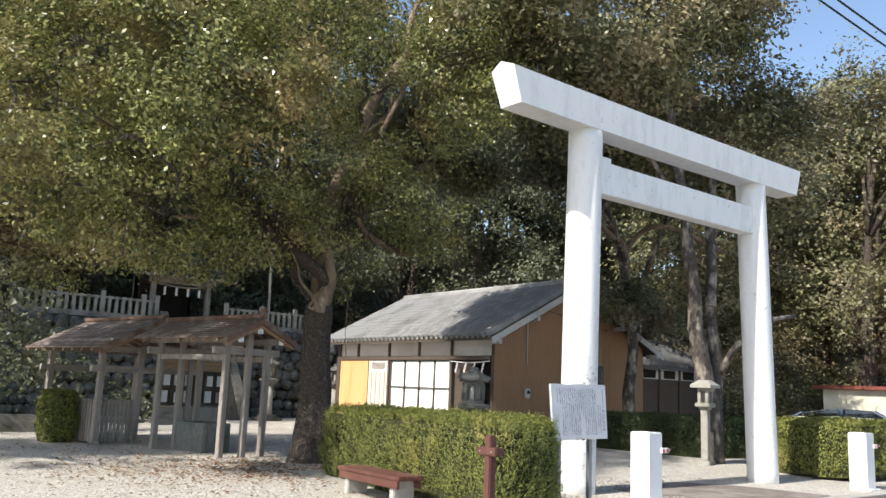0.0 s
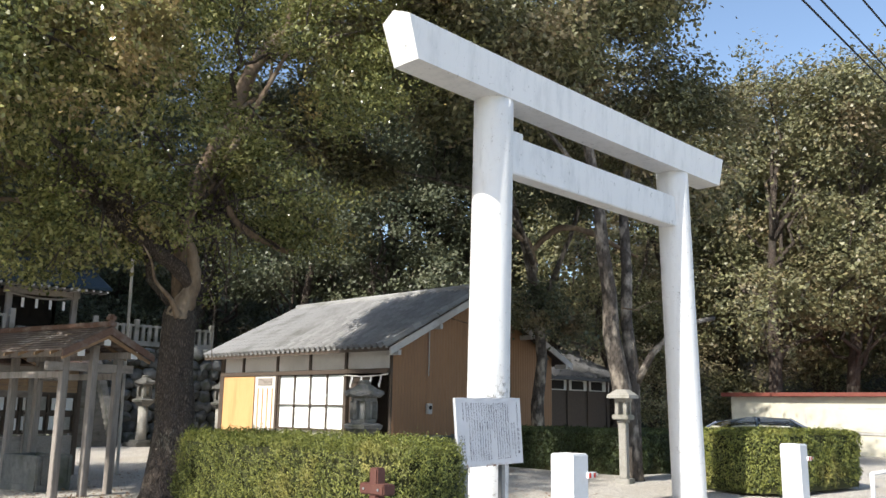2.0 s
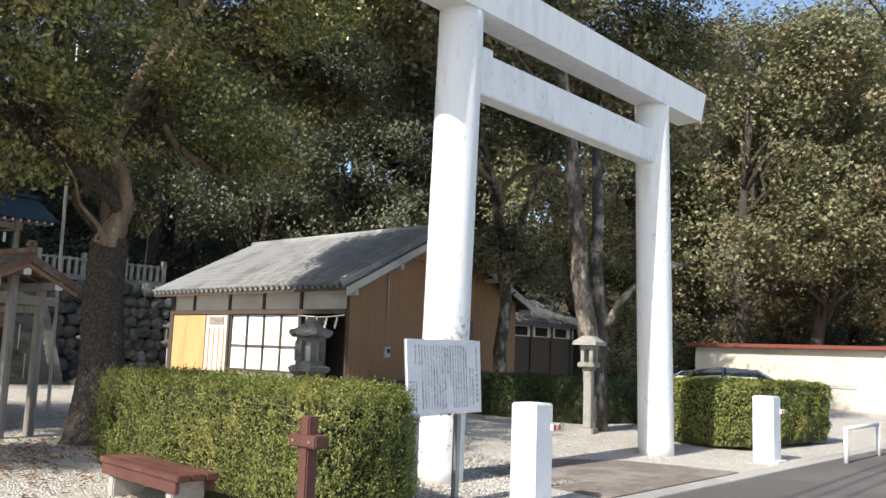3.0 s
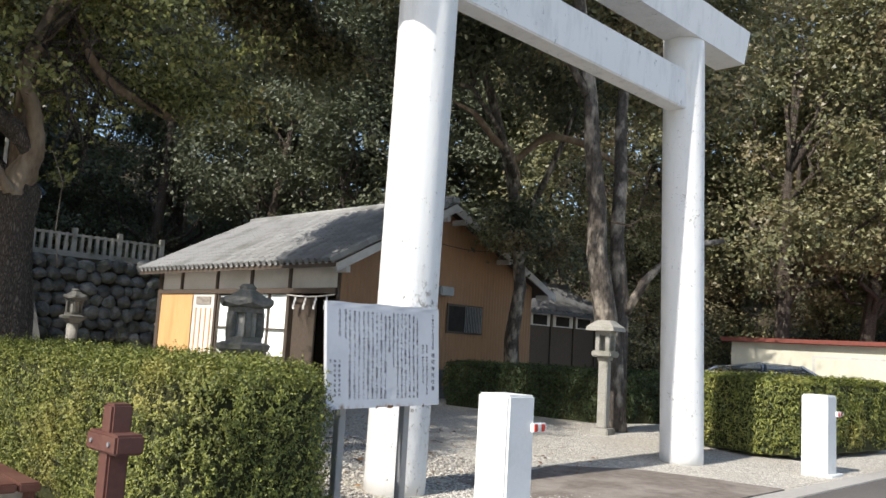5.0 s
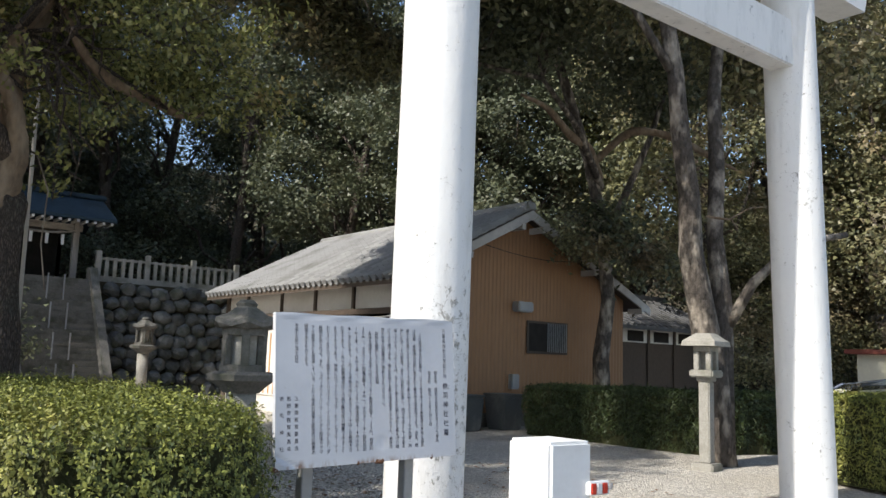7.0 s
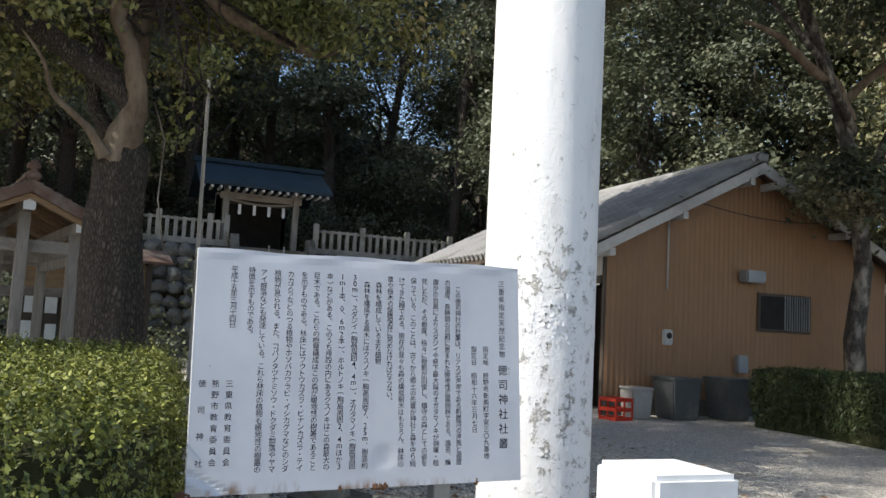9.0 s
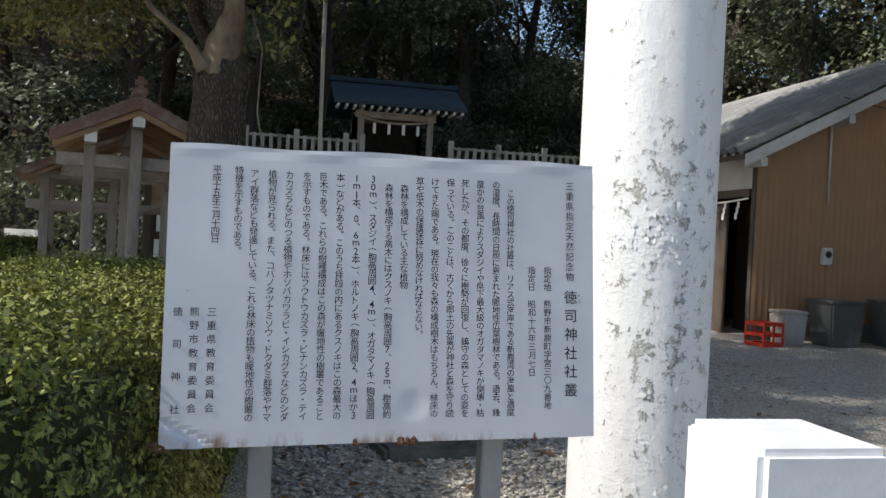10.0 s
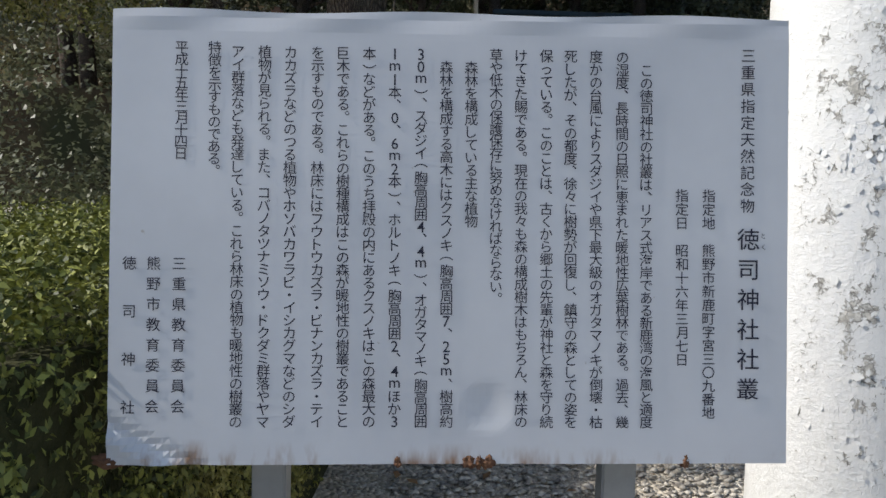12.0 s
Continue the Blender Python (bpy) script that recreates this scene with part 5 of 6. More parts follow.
def annex():
    a = thing("rear_annex", "low dark-walled annex with a grey tiled roof behind the ochre house", "annex")
    part("wall", boxed(25.6, 33.0, 22.2, 26.2, -0.05, 2.95), M_DARKWOOD, a)
    part("plaster_strip", boxed(25.62, 32.95, 22.17, 22.196, 2.42, 2.85), M_PLASTER, a)
    for k in range(5):
        # near-black panes paint the unlit inside of the annex
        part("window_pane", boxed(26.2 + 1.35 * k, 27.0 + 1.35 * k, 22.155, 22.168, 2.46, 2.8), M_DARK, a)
    for k in range(6):
        part("wall_post", boxed(25.7 + 1.4 * k, 25.82 + 1.4 * k, 22.13, 22.168, 0.0, 2.9), M_DARKWOOD, a)
    part("notice", boxed(27.75, 28.0, 22.17, 22.19, 1.4, 1.85), M_WHITE, a)
    # the roof's shade lies in the tile colour, nothing casts it
    bm = profile_x(bmesh.new(), [(21.5, 2.92), (24.2, 4.05), (26.9, 2.92), (26.9, 2.80), (24.2, 3.92), (21.5, 2.80)], 25.9, 33.6)
    part("roof", bm, M_TILE_SHADED, a)
    for k in range(26):
        bm = bmesh.new()
        x = 26.0 + 0.295 * k
        tube(bm, [(x, 21.48, 2.95), (x, 24.2, 4.09)], [0.05, 0.05], 6)
        part("tile_rib", bm, M_TILE_SHADED, a)
    part("ridge", boxed(25.9, 33.6, 24.08, 24.32, 4.04, 4.25, 0.03), M_TILE_SHADED, a)


annex()


# ---- stone lanterns ----
def lantern(x, y, z, s, slender, label):
    t = thing("stone_lantern", label, "stone lantern", (x, y, z), 8)
    def ring(bm, r, z0, z1, r2=None, seg=6):
        tube(bm, [(0, 0, z0), (0, 0, z1)], [r, r if r2 is None else r2], seg)
    if slender:
        part("base", boxed(-0.17, 0.17, -0.17, 0.17, -0.05, 0.10, 0.02), M_GRANITE, t)
        part("shaft", boxed(-0.085, 0.085, -0.085, 0.085, 0.10, 1.28, 0.015), M_GRANITE, t)
        bm = boxed(-0.11, 0.11, -0.11, 0.11, 1.28, 1.34, 0.01)
        box(bm, -0.185, 0.185, -0.185, 0.185, 1.34, 1.45, 0.02)
        part("platform", bm, M_GRANITE, t)
        for sx in (-1, 1):
            for sy in (-1, 1):
                part("fire_box_post", boxed(sx * 0.095 - 0.04, sx * 0.095 + 0.04, sy * 0.095 - 0.04, sy * 0.095 + 0.04, 1.45, 1.72, 0.008), M_GRANITE, t)
        part("fire_box_top", boxed(-0.14, 0.14, -0.14, 0.14, 1.72, 1.80, 0.01), M_GRANITE, t)
        bm = bmesh.new()
        lo = [bm.verts.new((sx * 0.265, sy * 0.265, 1.80)) for sx, sy in ((-1, -1), (1, -1), (1, 1), (-1, 1))]
        mi = [bm.verts.new((sx * 0.255, sy * 0.255, 1.87)) for sx, sy in ((-1, -1), (1, -1), (1, 1), (-1, 1))]
        hi = [bm.verts.new((sx * 0.11, sy * 0.11, 1.99)) for sx, sy in ((-1, -1), (1, -1), (1, 1), (-1, 1))]
        for a, b in ((lo, mi), (mi, hi)):
            for k in range(4):
                bm.faces.new((a[k], a[(k + 1) % 4], b[(k + 1) % 4], b[k]))
        bm.faces.new(lo[::-1])
        bm.faces.new(hi)
        part("roof", bm, M_GRANITE, t)
    else:
        # dark weathered stone, its tone lowered to carry the tree shade too
        part("plinth", boxed(-0.42, 0.42, -0.36, 0.36, -0.08, 0.12, 0.03), M_GRANITE_DARK, t)
        bm = bmesh.new()
        ring(bm, 0.36, 0.12, 0.2)
        part("base", bm, M_GRANITE_DARK, t)
        bm = bmesh.new()
        tube(bm, [(0, 0, 0.14), (0, 0, 0.5), (0, 0, 0.62), (0, 0, 1.24)], [0.17, 0.145, 0.14, 0.155], 14)
        part("shaft", bm, M_GRANITE, t, smooth=True)
        bm = bmesh.new()
        tube(bm, [(0, 0, 1.24), (0, 0, 1.31), (0, 0, 1.37), (0, 0, 1.43), (0, 0, 1.46)], [0.19, 0.27, 0.36, 0.38, 0.30], 6)
        part("platform", bm, M_GRANITE_DARK, t)
        for k in range(6):
            w = math.pi / 3 * k
            part("fire_box_post", boxed(-0.035, 0.035, -0.04, 0.04, 1.52, 1.84, 0.008, pose(0.205 * math.cos(w), 0.205 * math.sin(w), 0, 0, 0, math.degrees(w))), M_GRANITE_DARK, t)
        for za, zb in ((1.46, 1.53), (1.83, 1.90)):
            bm = bmesh.new()
            ring(bm, 0.25, za, zb)
            part("fire_box_ring", bm, M_GRANITE_DARK, t)
        bm = bmesh.new()
        ring(bm, 0.165, 1.52, 1.84)
        part("lattice", bm, M_GRANITE, t, "pale lattice window")
        # roof with six lifted corners
        bm = bmesh.new()
        rings = []
        for r, z, lift in ((0.30, 1.90, 0.0), (0.36, 1.915, 0.045), (0.355, 1.96, 0.05), (0.24, 2.03, 0.015), (0.14, 2.11, 0.0), (0.10, 2.13, 0.0)):
            rings.append([bm.verts.new((r * (1.0 if k % 2 == 0 else 0.88) * math.cos(math.pi * k / 6), r * (1.0 if k % 2 == 0 else 0.88) * math.sin(math.pi * k / 6), z + (lift if k % 2 == 0 else 0.0))) for k in range(12)])
        for r0, r1 in zip(rings, rings[1:]):
            for k in range(12):
                bm.faces.new((r0[k], r0[(k + 1) % 12], r1[(k + 1) % 12], r1[k]))
        bm.faces.new(rings[0][::-1])
        bm.faces.new(rings[-1])
        part("roof", bm, M_GRANITE_DARK, t)
        bm = bmesh.new()
        tube(bm, [(0, 0, 2.12), (0, 0, 2.16), (0, 0, 2.20)], [0.10, 0.115, 0.07], 10)
        part("cap", bm, M_GRANITE_DARK, t)
    t.scale = (s, s, s)
    return t


lantern(18.35, 12.25, 0.13, 1.0, True, "slender pale granite lantern on a square shaft beneath a tree")
lantern(10.92, 12.25, 0.10, 0.90, False, "weathered grey stone lantern with a hexagonal roof")
lantern(16.6, 31.2, 0.13, 1.15, False, "mossy stone lantern before the boulder wall")
lantern(20.2, 32.0, 0.13, 1.1, False, "weathered stone lantern beside the boulder wall")


# ---- water pavilion ----
def board_roof(p, rx, rz, xe, ze, y0, y1, n):
    """One slope of lapped boards from the ridge to the eave, with its bargeboard, and rafters beneath."""
    for k in range(n):
        f0, f1 = k / n, min(1.0, (k + 1.12) / n)
        xa, xb = rx + (xe - rx) * f0, rx + (xe - rx) * f1
        za, zb = rz + (ze - rz) * f0 + 0.012, rz + (ze - rz) * f1 + 0.03
        part("roof_board", profile_y(bmesh.new(), [(xa, za), (xb, zb), (xb, zb - 0.03), (xa, za - 0.03)], y0, y1), M_BOARD, p)
    part("bargeboard", profile_y(bmesh.new(), [(rx, rz), (xe, ze), (xe, ze - 0.11), (rx, rz - 0.13)], y0 - 0.035, y0 - 0.003), M_CEDAR, p)
    part("inner_bargeboard", profile_y(bmesh.new(), [(rx, rz - 0.135), (xe * 0.96 + rx * 0.04, ze - 0.10), (xe * 0.96 + rx * 0.04, ze - 0.15), (rx, rz - 0.20)], y0 + 0.03, y0 + 0.07), M_TAN, p)
    for k in range(int((y1 - y0) / 0.45)):
        y = y0 + 0.3 + 0.45 * k
        part("rafter", profile_y(bmesh.new(), [(rx, rz - 0.02), (xe, ze - 0.02), (xe, ze - 0.07), (rx, rz - 0.08)], y, y + 0.05), M_TAN, p)


def pavilion():
    p = thing("water_pavilion", "weathered timber water pavilion with a board roof", "pavilion", (8.33, 16.45, 0.0), 11)
    z0 = 0.10
    for y in (0.0, 2.4):
        for x in (-0.47, 0.55):
            part("post", boxed(x - 0.06, x + 0.06, y - 0.06, y + 0.06, z0, 2.42, 0.008), M_WOOD, p)
        part("centre_post", boxed(-0.06, 0.06, y - 0.16, y - 0.04, z0, 2.62, 0.008), M_WOOD, p)
        part("tie_beam", boxed(-0.8, 0.84, y - 0.05, y + 0.05, 2.18, 2.32, 0.008), M_WOODX, p)
    for x in (-0.47, 0.55):
        part("side_beam", boxed(x - 0.045, x + 0.045, 0.07, 2.33, 2.06, 2.17, 0.006), M_WOOD, p)
    for x, z in ((-0.47, 2.42), (0.55, 2.42), (0.0, 2.62)):
        part("purlin", boxed(x - 0.055, x + 0.055, -0.42, 2.8, z, z + 0.12, 0.006), M_WOOD, p)
        part("purlin_cap", boxed(x - 0.062, x + 0.062, -0.44, -0.423, z - 0.005, z + 0.125), M_WHITE, p, "white painted beam end")
    for xe in (-0.86, 0.9):
        board_roof(p, 0.0, 2.93, xe, 2.49, -0.5, 2.95, 9)
    part("ridge", boxed(-0.08, 0.08, -0.55, 3.0, 2.93, 3.02, 0.02), M_CEDAR, p)
    part("ridge_ornament", boxed(-0.06, 0.06, -0.57, -0.4, 3.02, 3.14, 0.03), M_CEDAR, p)


pavilion()


def rest_shelter():
    p = thing("rest_shelter", "low weathered timber shelter with a slatted fence and board roof", "shelter", (8.33, 16.45, 0.0), 11)
    z0 = 0.10
    for x, y in ((-1.05, 3.85), (-0.1, 3.85), (-1.05, 6.3), (1.25, 3.85), (1.25, 6.3)):
        part("post", boxed(x - 0.065, x + 0.065, y - 0.065, y + 0.065, z0, 2.36, 0.008), M_WOOD, p)
        part("footing", boxed(x - 0.1, x + 0.1, y - 0.1, y + 0.1, 0.06, 0.22, 0.02), M_GRANITE, p)
    for xe in (-1.42, 1.66):
        board_roof(p, 0.12, 3.02, xe, 2.26, 3.35, 7.0, 10)
    part("ridge", boxed(0.04, 0.20, 3.3, 7.05, 3.02, 3.11, 0.02), M_CEDAR, p)
    for y in (3.85, 6.3):
        part("tie_beam", boxed(-1.3, 1.5, y - 0.05, y + 0.05, 1.74, 1.88, 0.006), M_WOODX, p)
        part("tie_beam", boxed(-1.3, 1.5, y - 0.05, y + 0.05, 2.20, 2.32, 0.006), M_WOODX, p)
    for x in (-1.05, 1.25):
        part("purlin", boxed(x - 0.05, x + 0.05, 3.45, 6.8, 2.36, 2.47, 0.006), M_WOOD, p)
        part("purlin_cap", boxed(x - 0.056, x + 0.056, 3.43, 3.447, 2.355, 2.475), M_WHITE, p, "white painted beam end")
    for k in range(9):
        part("fence_slat", boxed(-0.98 + 0.098 * k, -0.905 + 0.098 * k, 3.92, 3.95, 0.18, 1.12, 0.004), M_WOOD, p)
    for z in (0.3, 1.0):
        part("fence_rail", boxed(-1.0, -0.14, 3.955, 3.99, z, z + 0.08, 0.004), M_WOODX, p)
    for k in range(20):
        part("side_slat", boxed(-1.06, -1.03, 3.98 + 0.115 * k, 4.06 + 0.115 * k, 0.18, 1.12, 0.004), M_WOOD, p)
    part("bench_board", boxed(-0.9, 1.2, 5.6, 6.1, 0.5, 0.56, 0.008), M_WOODX, p)
    for x in (-0.7, 1.0):
        part("bench_leg", boxed(x - 0.05, x + 0.05, 5.65, 6.05, 0.1, 0.5), M_WOOD, p)


rest_shelter()


def basin():
    b = thing("water_basin", "dark stone water basin on the gravel under the pavilion", "water basin", (8.2, 18.0, 0.12), 11)
    bm = boxed(-0.34, 0.34, -0.55, 0.55, -0.02, 0.16, 0.03)
    for x0, x1, y0, y1 in ((-0.34, -0.25, -0.55, 0.55), (0.25, 0.34, -0.55, 0.55), (-0.25, 0.25, -0.55, -0.46), (-0.25, 0.25, 0.46, 0.55)):
        box(bm, x0, x1, y0, y1, 0.12, 0.62, 0.02)
    part("basin", bm, M_STONE, b)
    part("water", boxed(-0.25, 0.25, -0.46, 0.46, 0.16, 0.56), M_DARK, b)


basin()


def rack():
    r = thing("votive_rack", "dark timber rack hung with pale framed plates under a board header", "rack", (8.95, 20.5, 0.12), 11)
    for x in (-0.98, 0.98):
        part("post", boxed(x - 0.05, x + 0.05, -0.05, 0.05, 0, 2.3, 0.006), M_DARKWOOD, r)
    part("roof", profile_x(bmesh.new(), [(-0.45, 2.28), (0, 2.5), (0.45, 2.28), (0.45, 2.24), (0, 2.44), (-0.45, 2.24)], -1.25, 1.25), M_CEDAR, r)
    for k in range(4):
        part("header_board", boxed(-0.93, 0.93, -0.03, 0.0 + 0.004 * (k % 2), 1.74 + 0.125 * k, 1.86 + 0.125 * k, 0.004), M_TAN, r)
    part("back", boxed(-0.93, 0.93, 0.03, 0.06, 0.88, 1.73), M_DARKWOOD, r)
    for i in range(7):
        part("grid_upright", boxed(-0.93 + 0.305 * i, -0.90 + 0.305 * i, -0.03, 0.028, 0.88, 1.73, 0.003), M_DARKWOOD, r)
    for z in (0.88, 1.285, 1.70):
        part("grid_rail", boxed(-0.93, 0.93, -0.034, -0.031, z, z + 0.035), M_DARKWOOD, r)
    rng = random.Random(8)
    for i in range(6):
        for k in range(2):
            a, c = rng.uniform(0.0, 0.05), rng.uniform(0.0, 0.05)
            part("plate", boxed(-0.87 + 0.305 * i + a, -0.65 + 0.305 * i - c, -0.01, 0.015, 0.96 + 0.405 * k, 1.25 + 0.405 * k - a, 0.004), M_WHITE if rng.random() < 0.7 else M_GRANITE, r)
    part("lower_board", boxed(-0.93, 0.93, 0.0, 0.03, 0.42, 0.84), M_WOODX, r)


rack()


# ---- terrace, steps, hall ----
def terrace():
    for nm, x0, x1 in (("terrace_wall_east", 15.75, 22.6), ("terrace_wall_west", -40.0, 13.2)):
        solo(nm, boxed(x0, x1, 34.05, 34.9, -0.1, 3.9), M_SOIL, "dark earth behind the boulder wall", "wall", kind="structure")
    st = thing("stone_steps", "steep flight of worn stone steps up to the hall", "steps")
    # treads and kerbs get the dark granite to paint the shade on the stair
    for k in range(20):
        part("step", boxed(13.3, 15.6, 31.6 + 0.125 * k, 34.3, 0.13 + 0.19 * k, 0.13 + 0.19 * (k + 1), 0.015), M_GRANITE_DARK, st)
    for x in (13.15, 15.72):
        bm = bmesh.new()
        profile_x(bm, [(31.3, 0.0), (31.3, 0.4), (34.1, 4.35), (34.4, 4.35), (34.4, 0.0)], x - 0.13, x + 0.13)
        part("side_kerb", bm, M_GRANITE_DARK, st)
    for x in (14.2, 14.7):
        for k in range(4):
            z = 0.3 + 0.95 * k
            y = 31.65 + 0.63 * k
            part("handrail_post", boxed(x - 0.02, x + 0.02, y - 0.02, y + 0.02, z, z + 0.85), M_METAL, st)


terrace()


def stone_fence(x0, x1, label):
    f = thing("stone_fence", label, "fence", group="stone fences on the terrace")
    n = int((x1 - x0) / 0.27)
    for k in range(n + 1):
        x = x0 + (x1 - x0) * k / n
        tall = k % 6 == 0 or k == n
        part("post" if tall else "baluster", boxed(x - (0.09 if tall else 0.06), x + (0.09 if tall else 0.06), 34.35, 34.5, 3.9, 4.98 if tall else 4.78, 0.01), M_GRANITE, f)
    part("top_rail", boxed(x0, x1, 34.38, 34.47, 4.68, 4.76), M_GRANITE, f)
    part("bottom_rail", boxed(x0, x1, 34.33, 34.52, 3.9, 4.12, 0.01), M_GRANITE, f)


stone_fence(15.95, 21.0, "pale stone fence along the top of the boulder wall")
stone_fence(7.5, 12.9, "pale stone fence along the top of the boulder wall")


def hall():
    h = thing("worship_hall", "small dark timber hall gate with a blue-green metal roof", "hall")
    z = 3.9
    for x in (12.9, 15.3):
        for y in (35.0, 37.2):
            part("post", boxed(x - 0.1, x + 0.1, y - 0.1, y + 0.1, z, 6.1, 0.01), M_WOOD, h)
    part("lintel", boxed(12.7, 15.5, 34.95, 35.08, 5.62, 5.85, 0.01), M_WOODX, h)
    part("back_wall", boxed(12.8, 15.4, 37.1, 37.2, z, 6.0), M_DARKWOOD, h)
    part("roof", profile_x(bmesh.new(), [(34.2, 6.05), (36.1, 7.0), (38.0, 6.05), (38.0, 5.95), (36.1, 6.85), (34.2, 5.95)], 11.9, 16.4), M_BLUE, h, "blue-green sheet metal roof")
    part("ridge", boxed(11.8, 16.5, 35.95, 36.25, 6.98, 7.15, 0.03), M_BLUE, h)
    for k in range(16):
        x = 12.05 + 0.28 * k
        part("rafter_end", boxed(x - 0.04, x + 0.04, 34.22, 35.0, 5.85, 5.93), M_TRIM, h)
    bm = bmesh.new()
    tube(bm, [(12.95 + 0.29 * k, 34.9, 5.6 - 0.12 * math.sin(math.pi * k / 8)) for k in range(9)], [0.04] * 9, 7)
    part("straw_rope", bm, M_WOODX, h)
    for k in range(4):
        x = 13.3 + 0.5 * k
        part("paper_streamer", boxed(x, x + 0.1, 34.86, 34.87, 5.1, 5.45), M_WHITE, h)
    # added near-black sheet that stands in for the shade inside the hall
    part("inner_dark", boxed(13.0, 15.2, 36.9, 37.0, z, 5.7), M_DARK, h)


hall()


def flagpole():
    bm = bmesh.new()
    tube(bm, [(10.62, 20.0, 0.1), (10.5, 20.0, 11.5)], [0.035, 0.028], 10)
    solo("flagpole", bm, M_TRIM, "thin grey steel flagpole standing in the court", "pole", smooth=True)


flagpole()


# ---- right side: parking, wall, car ----
def outbuilding():
    o = thing("long_outbuilding", "long low cream-walled building with a red-brown roof edge", "building")
    part("wall", boxed(36.0, 40.0, 4.0, 18.2, -0.05, 2.3), M_CREAM, o)
    part("roof_edge", boxed(35.7, 40.3, 3.7, 18.5, 2.3, 2.46, 0.02), M_REDROOF, o)
    part("shutter_frame", boxed(35.96, 35.995, 12.0, 15.2, 0.9, 1.9), M_TRIM, o)
    part("shutter", boxed(35.94, 35.958, 12.1, 15.1, 1.0, 1.82), M_CREAM, o)
    part("downpipe", boxed(35.93, 35.99, 11.0, 11.07, 0.0, 2.28), M_TRIM, o)


outbuilding()


def car(at, turn, label):
    c = thing("parked_car", label, "car", at, turn)
    def loft(sections, mat, name, lab=""):
        bm = bmesh.new()
        rings = []
        for x, half, z0, z1, top in sections:
            ring = [bm.verts.new((x, s * w, z)) for s, w, z in ((-1, half, z0), (-1, half, z0 + (z1 - z0) * 0.6), (-1, top, z1), (1, top, z1), (1, half, z0 + (z1 - z0) * 0.6), (1, half, z0))]
            rings.append(ring)
        for a, b in zip(rings, rings[1:]):
            for k in range(6):
                bm.faces.new((a[k], a[(k + 1) % 6], b[(k + 1) % 6], b[k]))
        bm.faces.new(rings[0][::-1])
        bm.faces.new(rings[-1])
        bmesh.ops.recalc_face_normals(bm, faces=bm.faces)
        return part(name, bm, mat, c, lab, smooth=False)
    loft([(-2.2, 0.75, 0.35, 0.72, 0.7), (-1.9, 0.86, 0.25, 0.92, 0.8), (-0.9, 0.88, 0.22, 0.95, 0.82), (0.9, 0.88, 0.22, 0.93, 0.82), (1.9, 0.86, 0.25, 0.88, 0.8), (2.25, 0.72, 0.35, 0.70, 0.66)], M_CAR, "body")
    loft([(-1.5, 0.74, 0.93, 0.97, 0.70), (-0.7, 0.74, 0.93, 1.40, 0.58), (0.4, 0.74, 0.93, 1.44, 0.58), (1.2, 0.74, 0.93, 1.30, 0.58), (1.95, 0.72, 0.90, 0.95, 0.66)], M_GLASS, "cabin_glass", "pale reflecting windows")
    loft([(-0.75, 0.60, 1.40, 1.42, 0.57), (0.3, 0.60, 1.44, 1.47, 0.57), (1.35, 0.60, 1.28, 1.31, 0.57)], M_CAR, "roof_panel")
    for s in (-1, 1):
        for xa, za, xb, zb in ((-1.5, 0.95, -0.72, 1.41), (0.15, 0.95, 0.2, 1.43), (1.95, 0.93, 1.3, 1.30)):
            bm = bmesh.new()
            tube(bm, [(xa, s * 0.745, za), (xb, s * 0.6, zb)], [0.04, 0.04], 6)
            part("pillar", bm, M_CAR, c)
    for x in (-1.35, 1.35):
        for s in (-1, 1):
            wh = new("wheel")
            wh.parent = c
            bm = bmesh.new()
            tube(bm, [(x, s * 0.70, 0.31), (x, s * 0.89, 0.31)], [0.31, 0.31], 20)
            part("tyre", bm, M_RUBBER, wh)
            bm = bmesh.new()
            tube(bm, [(x, s * 0.891, 0.31), (x, s * 0.90, 0.31)], [0.2, 0.19], 16)
            part("rim", bm, M_METAL, wh)


car((27.1, 12.95, 0.08), 112, "dark grey hatchback parked behind the hedge")


def pipe_rail():
    r = thing("pipe_rail", "low white pipe barrier at the lane edge", "barrier")
    for x in (19.05, 21.05):
        bm = bmesh.new()
        tube(bm, [(x, 7.45, -0.05), (x, 7.45, 0.62)], [0.04, 0.04], 12)
        part("post", bm, M_WHITE, r, smooth=True)
    bm = bmesh.new()
    tube(bm, [(19.05, 7.45, 0.6), (21.05, 7.45, 0.6)], [0.035, 0.035], 12)
    part("rail", bm, M_WHITE, r, smooth=True)


pipe_rail()


# ---- clutter along the gable ----
def crate():
    c = thing("bottle_crate", "red plastic bottle crate on the gravel beside the house", "crate", (17.75, 18.6, 0.13), 10)
    for z in (0.0, 0.16, 0.33):
        for (a, b, y0, y1) in ((-0.2, 0.2, -0.2, -0.175), (-0.2, 0.2, 0.175, 0.2), (-0.2, -0.175, -0.175, 0.175), (0.175, 0.2, -0.175, 0.175)):
            part("rail", boxed(a, b, y0, y1, z, z + 0.06, 0.004), M_RED, c)
    for x in (-0.19, 0.0, 0.19):
        for y in (-0.205, 0.205):
            part("upright", boxed(x - 0.02, x + 0.02, y - 0.008, y + 0.008, 0, 0.39, 0.003), M_RED, c)
    part("bottom", boxed(-0.17, 0.17, -0.17, 0.17, 0.01, 0.03), M_RED, c)


crate()


